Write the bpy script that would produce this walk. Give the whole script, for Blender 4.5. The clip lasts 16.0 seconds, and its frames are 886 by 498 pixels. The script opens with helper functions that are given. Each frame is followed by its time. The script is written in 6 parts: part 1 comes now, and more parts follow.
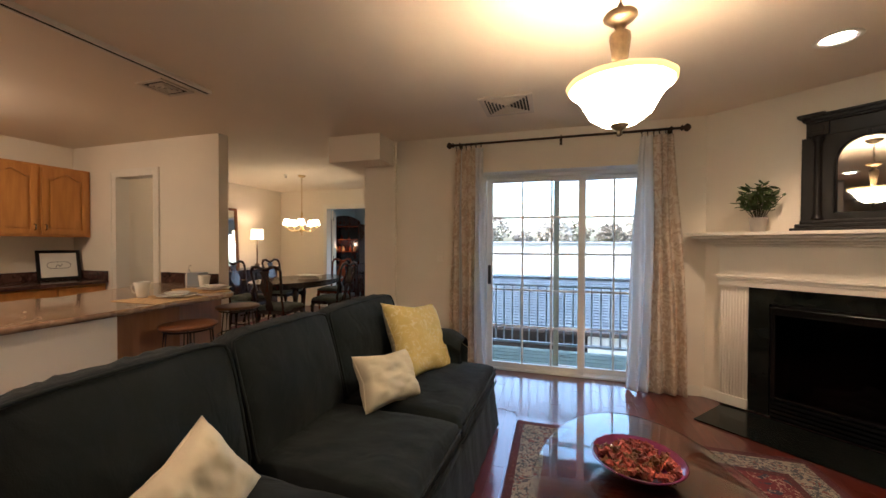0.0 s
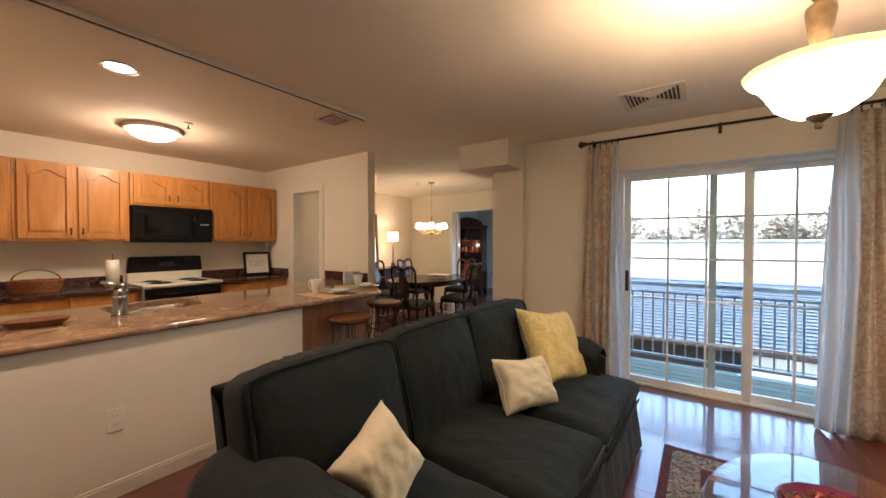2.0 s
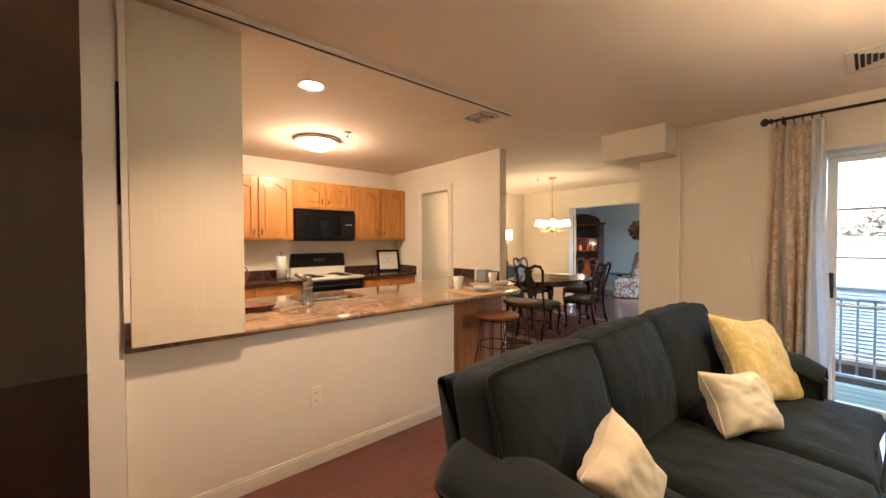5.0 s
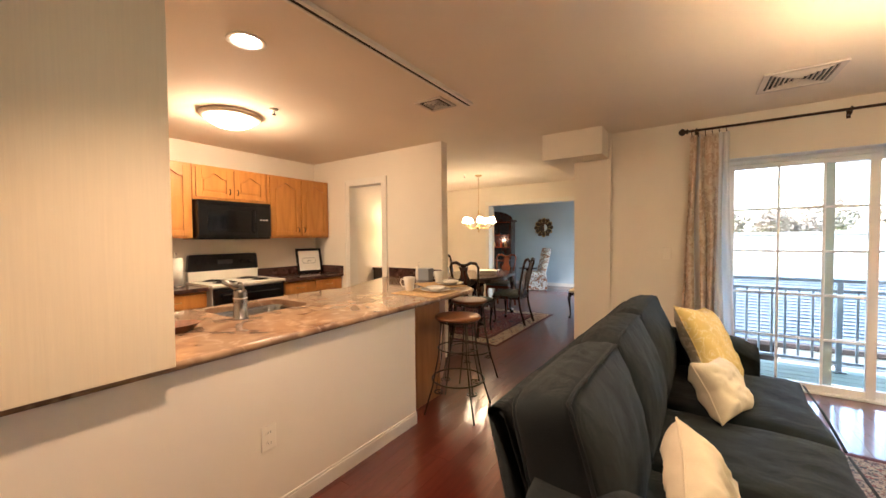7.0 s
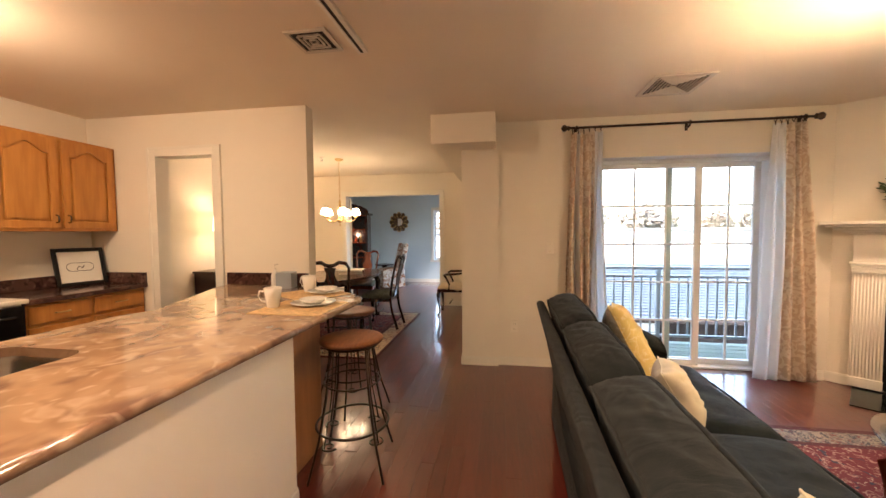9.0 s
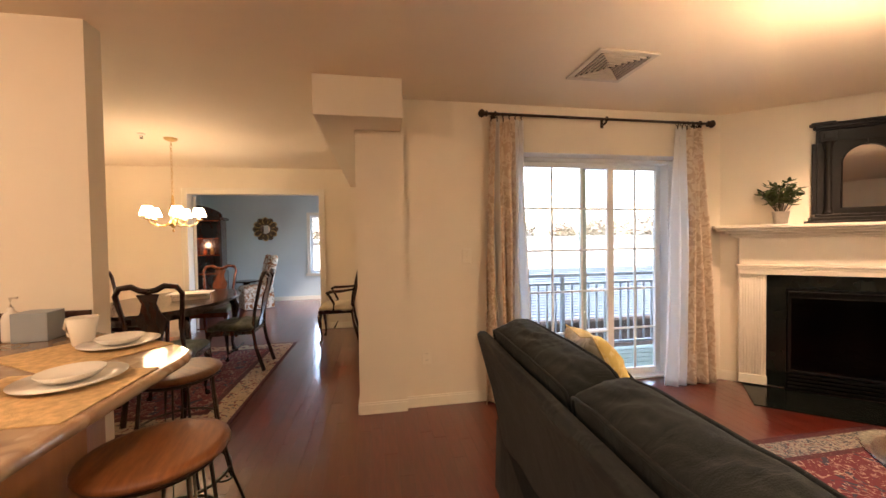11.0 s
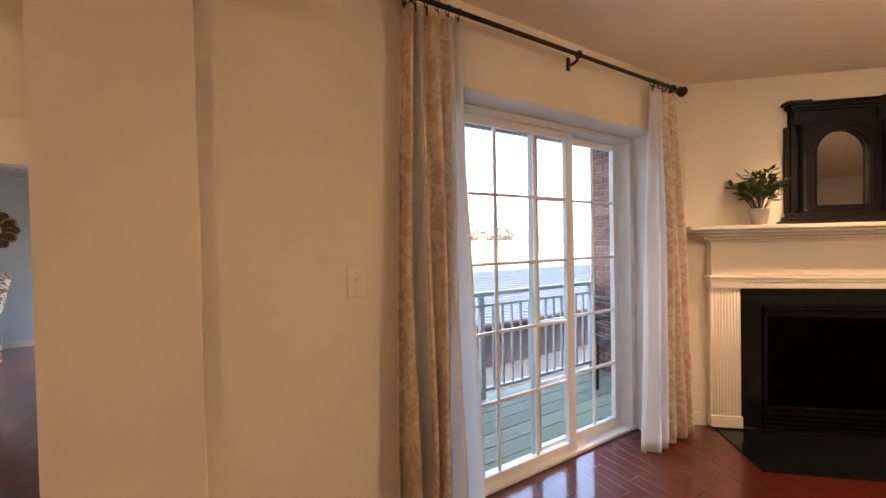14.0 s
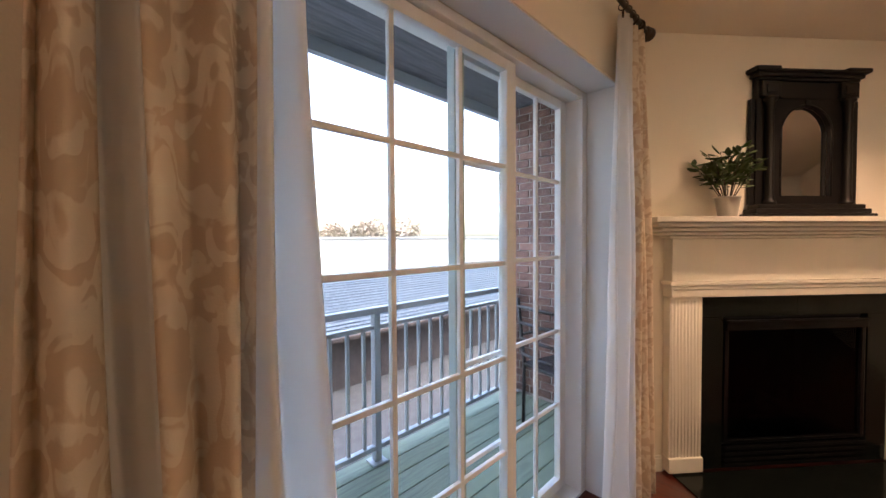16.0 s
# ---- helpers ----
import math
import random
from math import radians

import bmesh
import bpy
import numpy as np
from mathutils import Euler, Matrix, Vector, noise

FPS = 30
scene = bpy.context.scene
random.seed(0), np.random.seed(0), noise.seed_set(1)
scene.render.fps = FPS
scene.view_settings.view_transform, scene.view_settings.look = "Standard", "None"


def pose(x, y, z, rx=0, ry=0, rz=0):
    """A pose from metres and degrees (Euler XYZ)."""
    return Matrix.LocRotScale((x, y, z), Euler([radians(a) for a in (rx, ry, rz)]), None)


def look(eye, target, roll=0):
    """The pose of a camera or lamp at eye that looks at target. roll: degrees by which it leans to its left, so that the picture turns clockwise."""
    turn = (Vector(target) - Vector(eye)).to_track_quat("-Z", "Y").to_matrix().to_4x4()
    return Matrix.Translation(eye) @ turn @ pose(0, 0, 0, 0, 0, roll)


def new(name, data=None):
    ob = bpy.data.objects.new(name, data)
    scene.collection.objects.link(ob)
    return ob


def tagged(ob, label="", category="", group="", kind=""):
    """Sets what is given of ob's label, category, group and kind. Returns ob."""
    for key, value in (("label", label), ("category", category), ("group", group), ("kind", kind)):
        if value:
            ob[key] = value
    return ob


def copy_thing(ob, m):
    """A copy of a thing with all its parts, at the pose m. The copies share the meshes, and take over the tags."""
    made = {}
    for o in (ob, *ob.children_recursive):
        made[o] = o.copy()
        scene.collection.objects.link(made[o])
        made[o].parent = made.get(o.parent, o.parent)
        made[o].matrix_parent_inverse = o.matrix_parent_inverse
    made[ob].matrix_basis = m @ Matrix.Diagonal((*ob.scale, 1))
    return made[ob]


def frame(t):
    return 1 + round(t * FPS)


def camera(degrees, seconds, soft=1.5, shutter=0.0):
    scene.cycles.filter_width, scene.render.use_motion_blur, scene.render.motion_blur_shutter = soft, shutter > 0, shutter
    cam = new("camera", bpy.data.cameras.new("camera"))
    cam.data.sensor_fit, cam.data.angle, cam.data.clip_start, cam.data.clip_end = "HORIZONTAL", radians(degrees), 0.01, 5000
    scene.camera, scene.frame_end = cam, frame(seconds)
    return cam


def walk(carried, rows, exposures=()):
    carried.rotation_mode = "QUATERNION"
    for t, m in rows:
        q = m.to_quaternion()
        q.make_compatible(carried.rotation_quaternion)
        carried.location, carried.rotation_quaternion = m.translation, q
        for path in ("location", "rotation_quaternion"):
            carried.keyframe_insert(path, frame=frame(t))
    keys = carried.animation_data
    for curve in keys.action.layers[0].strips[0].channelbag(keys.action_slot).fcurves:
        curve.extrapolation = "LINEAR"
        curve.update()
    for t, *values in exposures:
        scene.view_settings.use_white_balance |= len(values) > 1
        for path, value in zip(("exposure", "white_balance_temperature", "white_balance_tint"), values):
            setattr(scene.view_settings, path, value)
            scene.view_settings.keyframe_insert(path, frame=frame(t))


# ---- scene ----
cam = camera(100.9, 16.0)
PATH = [
    (0, (0.127, 0.3, 1.322), (-0.455, 2.213, 1.295), 0.2),
    (0.5, (0.112, 0.268, 1.345), (-0.606, 2.134, 1.314), 0.2),
    (1, (0.095, 0.233, 1.344), (-0.765, 2.038, 1.319), 0.1),
    (1.5, (0.074, 0.217, 1.369), (-0.932, 1.945, 1.335), 0.1),
    (2, (0.057, 0.19, 1.374), (-1.094, 1.825, 1.338), -0.0),
    (2.5, (0.025, 0.17, 1.372), (-1.261, 1.701, 1.338), -0.1),
    (3, (-0.007, 0.156, 1.372), (-1.414, 1.577, 1.341), -0.1),
    (3.5, (-0.047, 0.113, 1.368), (-1.563, 1.418, 1.344), 0.1),
    (4, (-0.129, 0.063, 1.343), (-1.694, 1.308, 1.326), 0.2),
    (6.5, (-0.695, -0.209, 1.388), (-1.959, 1.338, 1.316), -0.7),
    (7, (-0.848, -0.188, 1.363), (-1.964, 1.471, 1.304), -0.5),
    (7.5, (-1.024, -0.126, 1.392), (-1.96, 1.64, 1.313), -0.5),
    (8, (-1.209, -0.03, 1.379), (-1.941, 1.83, 1.294), -0.5),
    (8.5, (-1.363, 0.1, 1.372), (-1.883, 2.029, 1.274), -0.4),
    (9, (-1.502, 0.27, 1.356), (-1.816, 2.243, 1.264), -0.4),
    (9.5, (-1.613, 0.436, 1.336), (-1.741, 2.431, 1.266), -0.4),
    (12, (-1.737, 1.642, 1.328), (-1.126, 3.546, 1.289), -0.7),
    (12.5, (-1.719, 1.908, 1.332), (-0.983, 3.767, 1.285), -0.4),
    (13, (-1.67, 2.149, 1.323), (-0.835, 3.966, 1.291), -0.7),
    (13.5, (-1.55, 2.363, 1.323), (-0.66, 4.154, 1.302), -1.0),
    (14, (-1.447, 2.599, 1.338), (-0.444, 4.329, 1.309), -1.1),
    (14.5, (-1.361, 2.847, 1.335), (-0.184, 4.464, 1.301), -1.2),
    (15, (-1.186, 3.043, 1.331), (0.085, 4.587, 1.284), -0.9),
    (15.5, (-1.001, 3.21, 1.328), (0.343, 4.69, 1.275), -0.6),
    (16, (-0.829, 3.336, 1.319), (0.579, 4.755, 1.264), -0.4),
]
EXPOSURE = [(0, 3.26, 5720, 10), (1, 3.44, 5740, 10), (2.5, 3.62, 5760, 10), (4, 4.09, 5820, 10), (7, 4.29, 6100, 11), (8.4, 4.26, 6320, 13), (9.5, 4.12, 6560, 17), (12.5, 4.26, 6840, 20), (14.5, 3.68, 6820, 23), (16, 3.48, 6520, 19)]
walk(cam, [(t, look(eye, target, roll)) for t, eye, target, roll in PATH], EXPOSURE)

# ---- daylight ----
world = bpy.data.worlds.new("sky")
scene.world = world
world.use_nodes = True
wn = world.node_tree.nodes
sky = wn.new("ShaderNodeTexSky")
sky.sky_type, sky.sun_disc = "NISHITA", False
sky.sun_elevation, sky.sun_rotation = radians(43), radians(247)
sky.air_density, sky.dust_density = 1.2, 4.0
wn["Background"].inputs["Strength"].default_value = 0.15
world.node_tree.links.new(sky.outputs[0], wn["Background"].inputs["Color"])
sun_data = bpy.data.lights.new("sun", "SUN")
sun_data.energy, sun_data.angle, sun_data.color = 0.5, radians(14), (1.0, 0.95, 0.88)
sun = new("sun", sun_data)
sun.matrix_world = look((12, 1, 12), (0, 6, 0))

WARM = (1.0, 0.635, 0.40)


def lamp(name, kind, at, watts, colour=WARM, size=0.05, aim=None):
    data = bpy.data.lights.new(name, kind)
    data.energy, data.color = watts, colour
    if kind == "AREA":
        data.shape, data.size, data.size_y = "RECTANGLE", size[0], size[1]
    else:
        data.shadow_soft_size = size
    if kind == "SPOT":
        data.spot_size, data.spot_blend = radians(115), 0.7
    ob = new(name, data)
    ob.matrix_world = look(at, aim) if aim else pose(*at)
    return ob


PENDANT = (0.36, 1.83)
CHANDELIER = (-3.86, 5.40)
KLIGHT = (-4.13, 1.44)
DLAMP = (-5.33, 5.98)
lamp("pendant_bulb", "POINT", (*PENDANT, 1.86), 5.2, size=0.06)
lamp("kitchen_bulb", "POINT", (*KLIGHT, 2.29), 2.44, size=0.1)
lamp("recess_bulb_kitchen", "SPOT", (-2.84, 0.89, 2.40), 4.07, size=0.05, aim=(-2.84, 0.89, 0))
lamp("recess_bulb_hearth", "SPOT", (1.56, 2.82, 2.40), 5.92, size=0.05, aim=(1.7, 3.0, 0))
lamp("lamp_bulb", "POINT", (*DLAMP, 1.53), 0.89, size=0.04)
lamp("lamp_bulb", "POINT", (DLAMP[0], 4.82, 1.53), 0.74, size=0.04)
lamp("chandelier_bulbs", "POINT", (*CHANDELIER, 1.80), 0.52, size=0.15)
lamp("recess_bulb_entry", "SPOT", (-1.60, 0.40, 2.40), 6.66, size=0.05, aim=(-1.60, 0.40, 0))
lamp("secretary_bulb", "POINT", (-5.08, 8.62, 1.30), 0.59, size=0.03)

# ---- materials ----


def mat(name, colour, rough=0.5, metal=0.0, scale=6.0, vary=0.12, bump=0.0, bump_scale=60.0, coat=0.0, stretch=(1, 1, 1), second=None, rand=0.0, sheen=0.0, glow=0.0, spec=0.5, coat_ior=1.5):
    m = bpy.data.materials.new(name)
    m.use_nodes = True
    nt = m.node_tree
    b = nt.nodes["Principled BSDF"]
    L = nt.links.new
    tc = nt.nodes.new("ShaderNodeTexCoord")
    mp = nt.nodes.new("ShaderNodeMapping")
    mp.inputs["Scale"].default_value = stretch
    L(tc.outputs["Object"], mp.inputs[0])
    n1 = nt.nodes.new("ShaderNodeTexNoise")
    n1.inputs["Scale"].default_value, n1.inputs["Detail"].default_value = scale, 6
    L(mp.outputs[0], n1.inputs["Vector"])
    ramp = nt.nodes.new("ShaderNodeValToRGB")
    lo = second or tuple(c * (1 - vary) for c in colour)
    hi = colour if second else tuple(min(1, c * (1 + vary * 0.6)) for c in colour)
    ramp.color_ramp.elements[0].position, ramp.color_ramp.elements[1].position = 0.32, 0.68
    ramp.color_ramp.elements[0].color, ramp.color_ramp.elements[1].color = (*lo, 1), (*hi, 1)
    L(n1.outputs["Fac"], ramp.inputs[0])
    out = ramp.outputs[0]
    if rand:
        oi = nt.nodes.new("ShaderNodeObjectInfo")
        hs = nt.nodes.new("ShaderNodeHueSaturation")
        mr = nt.nodes.new("ShaderNodeMapRange")
        mr.inputs["To Min"].default_value, mr.inputs["To Max"].default_value = 1 - rand, 1 + rand
        L(oi.outputs["Random"], mr.inputs["Value"])
        L(mr.outputs[0], hs.inputs["Value"])
        L(out, hs.inputs["Color"])
        out = hs.outputs[0]
    L(out, b.inputs["Base Color"])
    b.inputs["Metallic"].default_value = metal
    b.inputs["Coat Weight"].default_value = coat
    b.inputs["Coat Roughness"].default_value = 0.07
    b.inputs["Coat IOR"].default_value = coat_ior
    b.inputs["Sheen Weight"].default_value = sheen
    b.inputs["Specular IOR Level"].default_value = spec
    n2 = nt.nodes.new("ShaderNodeTexNoise")
    n2.inputs["Scale"].default_value, n2.inputs["Detail"].default_value = bump_scale, 4
    L(mp.outputs[0], n2.inputs["Vector"])
    rr = nt.nodes.new("ShaderNodeMapRange")
    rr.inputs["To Min"].default_value, rr.inputs["To Max"].default_value = max(0.02, rough * 0.85), min(1, rough * 1.15)
    L(n2.outputs["Fac"], rr.inputs["Value"])
    L(rr.outputs[0], b.inputs["Roughness"])
    if bump:
        bp = nt.nodes.new("ShaderNodeBump")
        bp.inputs["Strength"].default_value, bp.inputs["Distance"].default_value = bump, 0.004
        L(n2.outputs["Fac"], bp.inputs["Height"])
        L(bp.outputs[0], b.inputs["Normal"])
    if glow:
        b.inputs["Emission Color"].default_value = (*colour, 1)
        b.inputs["Emission Strength"].default_value = glow
    return m


def shade(name, colour, strength):
    """A lit lampshade or bulb: it gives off light."""
    m = bpy.data.materials.new(name)
    m.use_nodes = True
    b = m.node_tree.nodes["Principled BSDF"]
    b.inputs["Base Color"].default_value = (0.85, 0.78, 0.66, 1)
    b.inputs["Roughness"].default_value = 0.45
    b.inputs["Emission Color"].default_value = (*colour, 1)
    b.inputs["Emission Strength"].default_value = strength
    return m


def glass_mat(name, tint=(0.95, 0.98, 0.98), rough=0.0):
    m = bpy.data.materials.new(name)
    m.use_nodes = True
    b = m.node_tree.nodes["Principled BSDF"]
    b.inputs["Base Color"].default_value = (*tint, 1)
    b.inputs["Roughness"].default_value = rough
    b.inputs["Transmission Weight"].default_value = 1.0
    b.inputs["IOR"].default_value = 1.08 if name == "pane_glass" else 1.45
    return m


M = {}
M["wall"] = mat("wall_paint", (0.81, 0.745, 0.625), 0.75, vary=0.035, scale=1.3, bump=0.12, bump_scale=220)
M["blue"] = mat("blue_paint", (0.58, 0.67, 0.68), 0.7, vary=0.05, scale=1.5, bump=0.1, bump_scale=220)
M["ceil"] = mat("ceiling_paint", (0.80, 0.71, 0.57), 0.85, vary=0.04, scale=1.1, bump=0.25, bump_scale=140)
M["trim"] = mat("trim_paint", (0.80, 0.76, 0.66), 0.38, vary=0.03, scale=3)
M["white"] = mat("white_vinyl", (0.82, 0.84, 0.84), 0.35, vary=0.03, scale=4)
M["board"] = mat("cherry_board", (0.125, 0.019, 0.011), 0.30, scale=9, second=(0.092, 0.014, 0.0085), stretch=(5, 0.6, 1), bump=0.01, bump_scale=30, coat=1.0, coat_ior=1.75, rand=0.10, spec=0.25)
M["board"].node_tree.nodes["Principled BSDF"].inputs["Coat Roughness"].default_value = 0.12
M["sub"] = mat("floor_gap", (0.075, 0.012, 0.008), 0.4)
M["sofa"] = mat("charcoal_canvas", (0.0142, 0.0190, 0.0200), 0.95, scale=5, vary=0.25, bump=0.5, bump_scale=380, sheen=0.05, spec=0.25)
M["cream"] = mat("cream_linen", (0.70, 0.62, 0.45), 0.9, scale=8, vary=0.08, bump=0.35, bump_scale=300)
M["oak"] = mat("honey_oak", (0.57, 0.25, 0.056), 0.36, scale=7, second=(0.43, 0.172, 0.036), stretch=(3, 3, 0.35), bump=0.08, bump_scale=50, coat=0.15)
M["oak2"] = mat("veneer_panel", (0.42, 0.19, 0.07), 0.4, scale=6, second=(0.30, 0.125, 0.045), stretch=(3, 3, 0.3), bump=0.05)
M["mahog"] = mat("mahogany", (0.046, 0.012, 0.007), 0.24, scale=8, second=(0.018, 0.005, 0.004), stretch=(2, 2, 0.5), coat=0.25)
M["redmahog"] = mat("red_mahogany", (0.20, 0.042, 0.014), 0.26, scale=8, second=(0.09, 0.018, 0.008), stretch=(2, 2, 0.5), coat=0.3)
M["black"] = mat("black_enamel", (0.007, 0.007, 0.0075), 0.2, vary=0.3, spec=0.35)
M["blackwood"] = mat("ebonised_wood", (0.007, 0.006, 0.0055), 0.42, vary=0.3, scale=9, spec=0.3)
M["iron"] = mat("wrought_iron", (0.055, 0.038, 0.026), 0.45, metal=0.7, vary=0.3, scale=20, bump=0.2)
M["bronze"] = mat("aged_bronze", (0.15, 0.105, 0.06), 0.42, metal=0.8, vary=0.4, scale=25, bump=0.3)
M["steel"] = mat("brushed_steel", (0.27, 0.255, 0.24), 0.25, metal=1.0, vary=0.06, scale=10, stretch=(1, 1, 8))
M["brass"] = mat("brass", (0.55, 0.38, 0.16), 0.3, metal=1.0, vary=0.15)
M["enamel"] = mat("almond_enamel", (0.72, 0.68, 0.58), 0.25, vary=0.03)
M["china"] = mat("white_china", (0.80, 0.77, 0.70), 0.15, vary=0.02)
M["mat"] = mat("woven_placemat", (0.62, 0.42, 0.20), 0.85, scale=40, vary=0.25, bump=0.5, bump_scale=200)
M["plant"] = mat("leaf_green", (0.085, 0.135, 0.040), 0.5, scale=9, vary=0.4, rand=0.2)
M["pot"] = mat("zinc_pot", (0.50, 0.48, 0.44), 0.42, metal=0.6, vary=0.15, scale=12)
M["seatcloth"] = mat("sage_seat_cloth", (0.075, 0.09, 0.072), 0.85, scale=30, vary=0.35, bump=0.3, bump_scale=220)
M["cane"] = mat("stool_seat_wood", (0.20, 0.070, 0.017), 0.5, scale=14, second=(0.13, 0.042, 0.011), stretch=(6, 1, 1), coat=0.05)
M["marble"] = mat("black_green_marble", (0.005, 0.0068, 0.006), 0.14, scale=7, second=(0.010, 0.0125, 0.011), vary=0.5, spec=0.35)
M["soot"] = mat("sooty_steel", (0.005, 0.0045, 0.0045), 0.6, vary=0.4)
M["paper"] = mat("paper", (0.75, 0.72, 0.64), 0.8, vary=0.04)
M["rattan"] = mat("rattan", (0.32, 0.12, 0.04), 0.6, scale=40, vary=0.4, bump=0.6, bump_scale=120)
# grey-green for one stile of the fixed sash, darker than its white frame
M["stile"] = mat("grey_green_stile", (0.40, 0.48, 0.48), 0.4, vary=0.06)
# gloss white, tinted cool for the daylight on the door reveal
M["reveal"] = mat("daylit_gloss_white", (0.80, 0.83, 0.84), 0.3, vary=0.03, scale=2)
M["deck"] = mat("weathered_deck", (0.20, 0.25, 0.18), 0.7, scale=8, second=(0.13, 0.165, 0.12), stretch=(0.6, 8, 1), bump=0.2, bump_scale=60, rand=0.15)
# dark grey with fine streaks along x, for the balcony ceiling
M["soffit"] = mat("dark_grey_soffit", (0.17, 0.18, 0.20), 0.8, scale=6, vary=0.3, stretch=(0.5, 6, 1))
M["rail"] = mat("painted_rail", (0.32, 0.36, 0.40), 0.4, vary=0.05)
M["siding"] = mat("white_clapboard", (0.70, 0.72, 0.74), 0.5, vary=0.05, rand=0.04)
M["brick"] = mat("red_brick", (0.22, 0.125, 0.098), 0.85, scale=14, second=(0.13, 0.072, 0.060), bump=0.5, bump_scale=90, rand=0.3)
M["mortar"] = mat("mortar", (0.44, 0.42, 0.40), 0.9, scale=20, vary=0.15, bump=0.4)
M["shingle"] = mat("grey_shingle", (0.070, 0.092, 0.118), 0.9, spec=0.1, scale=10, vary=0.3, bump=0.5, bump_scale=60, rand=0.15)
M["render"] = mat("pale_stucco", (0.40, 0.39, 0.375), 0.85, scale=0.4, vary=0.08, bump=0.1)
# brown taken to near black, standing in for the building shadow not cast here
M["garage"] = mat("shadowed_brown_brickwork", (0.030, 0.022, 0.020), 0.9, scale=6, vary=0.4, bump=0.4)
M["asphalt"] = mat("asphalt", (0.04, 0.041, 0.043), 0.9, scale=3, vary=0.3, bump=0.4)
M["lawn"] = mat("lawn", (0.09, 0.13, 0.04), 0.9, scale=2, vary=0.4)
# foliage lightened so that its colour carries the distance haze
M["foliage"] = mat("hazed_foliage", (0.26, 0.24, 0.19), 0.9, scale=1.2, second=(0.24, 0.19, 0.16), rand=0.25)
M["bark"] = mat("bark", (0.08, 0.06, 0.045), 0.9, scale=8, vary=0.4)
M["dry"] = mat("dried_petals", (0.35, 0.07, 0.05), 0.8, scale=30, vary=0.6, rand=0.5)
M["bowl"] = mat("plum_glass_bowl", (0.14, 0.02, 0.07), 0.08, scale=9, vary=0.5, coat=0.6)
M["chrome"] = mat("chrome", (0.75, 0.75, 0.74), 0.08, metal=1.0, vary=0.02)
M["mirror"] = mat("mirror_silver", (0.86, 0.86, 0.85), 0.02, metal=1.0, vary=0.0)
M["wood_table"] = mat("table_cherry", (0.15, 0.022, 0.010), 0.28, scale=7, second=(0.080, 0.012, 0.007), stretch=(1, 5, 1), coat=0.15, spec=0.3)
M["outlet"] = mat("ivory_plastic", (0.84, 0.78, 0.66), 0.4, vary=0.03)
M["vent"] = mat("vent_paint", (0.62, 0.55, 0.45), 0.5, vary=0.05)
M["dark"] = mat("duct_dark", (0.03, 0.028, 0.025), 0.8)
M["pane"] = glass_mat("pane_glass")
M["tabglass"] = glass_mat("table_glass", (0.90, 0.97, 0.94))
M["bowlglow"] = shade("lit_alabaster_glass", (1.0, 0.80, 0.50), 3.26)
M["rimglow"] = shade("amber_glass_rim", (1.0, 0.55, 0.16), 0.22)
M["domeglow"] = shade("lit_dome_glass", (1.0, 0.84, 0.58), 4.07)
M["bulbglow"] = shade("lit_reflector_bulb", (1.0, 0.90, 0.70), 3.7)
M["shadeglow"] = shade("lit_fabric_shade", (1.0, 0.78, 0.48), 1.78)
M["lampshade"] = shade("lit_drum_shade", (1.0, 0.70, 0.36), 0.41)
M["glossblack"] = mat("black_oven_glass", (0.004, 0.004, 0.0045), 0.06, vary=0.2)
M["leather"] = mat("black_metal", (0.02, 0.02, 0.022), 0.5)


def pattern(name, base, marks, rough=0.9, scale=14.0, cut=0.5, bump=0.4, mode="NOISE", soft=0.05):
    """Cloth with a woven or printed figure in a few colours."""
    m = mat(name, base, rough, vary=0.12, scale=5, bump=bump, bump_scale=260)
    nt = m.node_tree
    L = nt.links.new
    b = nt.nodes["Principled BSDF"]
    src = b.inputs["Base Color"].links[0].from_socket
    tc = next(n for n in nt.nodes if n.bl_idname == "ShaderNodeTexCoord")
    for i, (colour, sc, c) in enumerate(marks):
        if mode == "NOISE":
            v = nt.nodes.new("ShaderNodeTexNoise")
            v.inputs["Scale"].default_value, v.inputs["Detail"].default_value = sc, 1.5
            v.inputs["Distortion"].default_value = 1.6
            fac = v.outputs["Fac"]
        else:
            v = nt.nodes.new("ShaderNodeTexVoronoi")
            v.feature = "DISTANCE_TO_EDGE" if i % 2 == 0 else "F1"
            v.inputs["Scale"].default_value = sc
            fac = v.outputs["Distance"]
        L(tc.outputs["Object"], v.inputs["Vector"])
        r = nt.nodes.new("ShaderNodeValToRGB")
        e = r.color_ramp.elements
        e[0].position, e[1].position = c - soft, c + soft
        e[0].color, e[1].color = (0, 0, 0, 1), (1, 1, 1, 1)
        L(fac, r.inputs[0])
        mx = nt.nodes.new("ShaderNodeMix")
        mx.data_type = "RGBA"
        L(r.outputs[0], mx.inputs[0])
        L(src, mx.inputs[6])
        mx.inputs[7].default_value = (*colour, 1)
        src = mx.outputs[2]
    L(src, b.inputs["Base Color"])
    return m


M["granite"] = pattern("brown_granite", (0.30, 0.19, 0.112), [((0.38, 0.26, 0.16), 3.2, 0.54), ((0.15, 0.085, 0.060), 4.5, 0.62), ((0.50, 0.38, 0.27), 9.0, 0.68)], rough=0.09, bump=0.0, soft=0.14)
M["granite_dark"] = pattern("dark_brown_stone", (0.075, 0.035, 0.028), [((0.15, 0.08, 0.06), 9.0, 0.6), ((0.03, 0.015, 0.014), 14.0, 0.6)], rough=0.16, bump=0.0, soft=0.08)
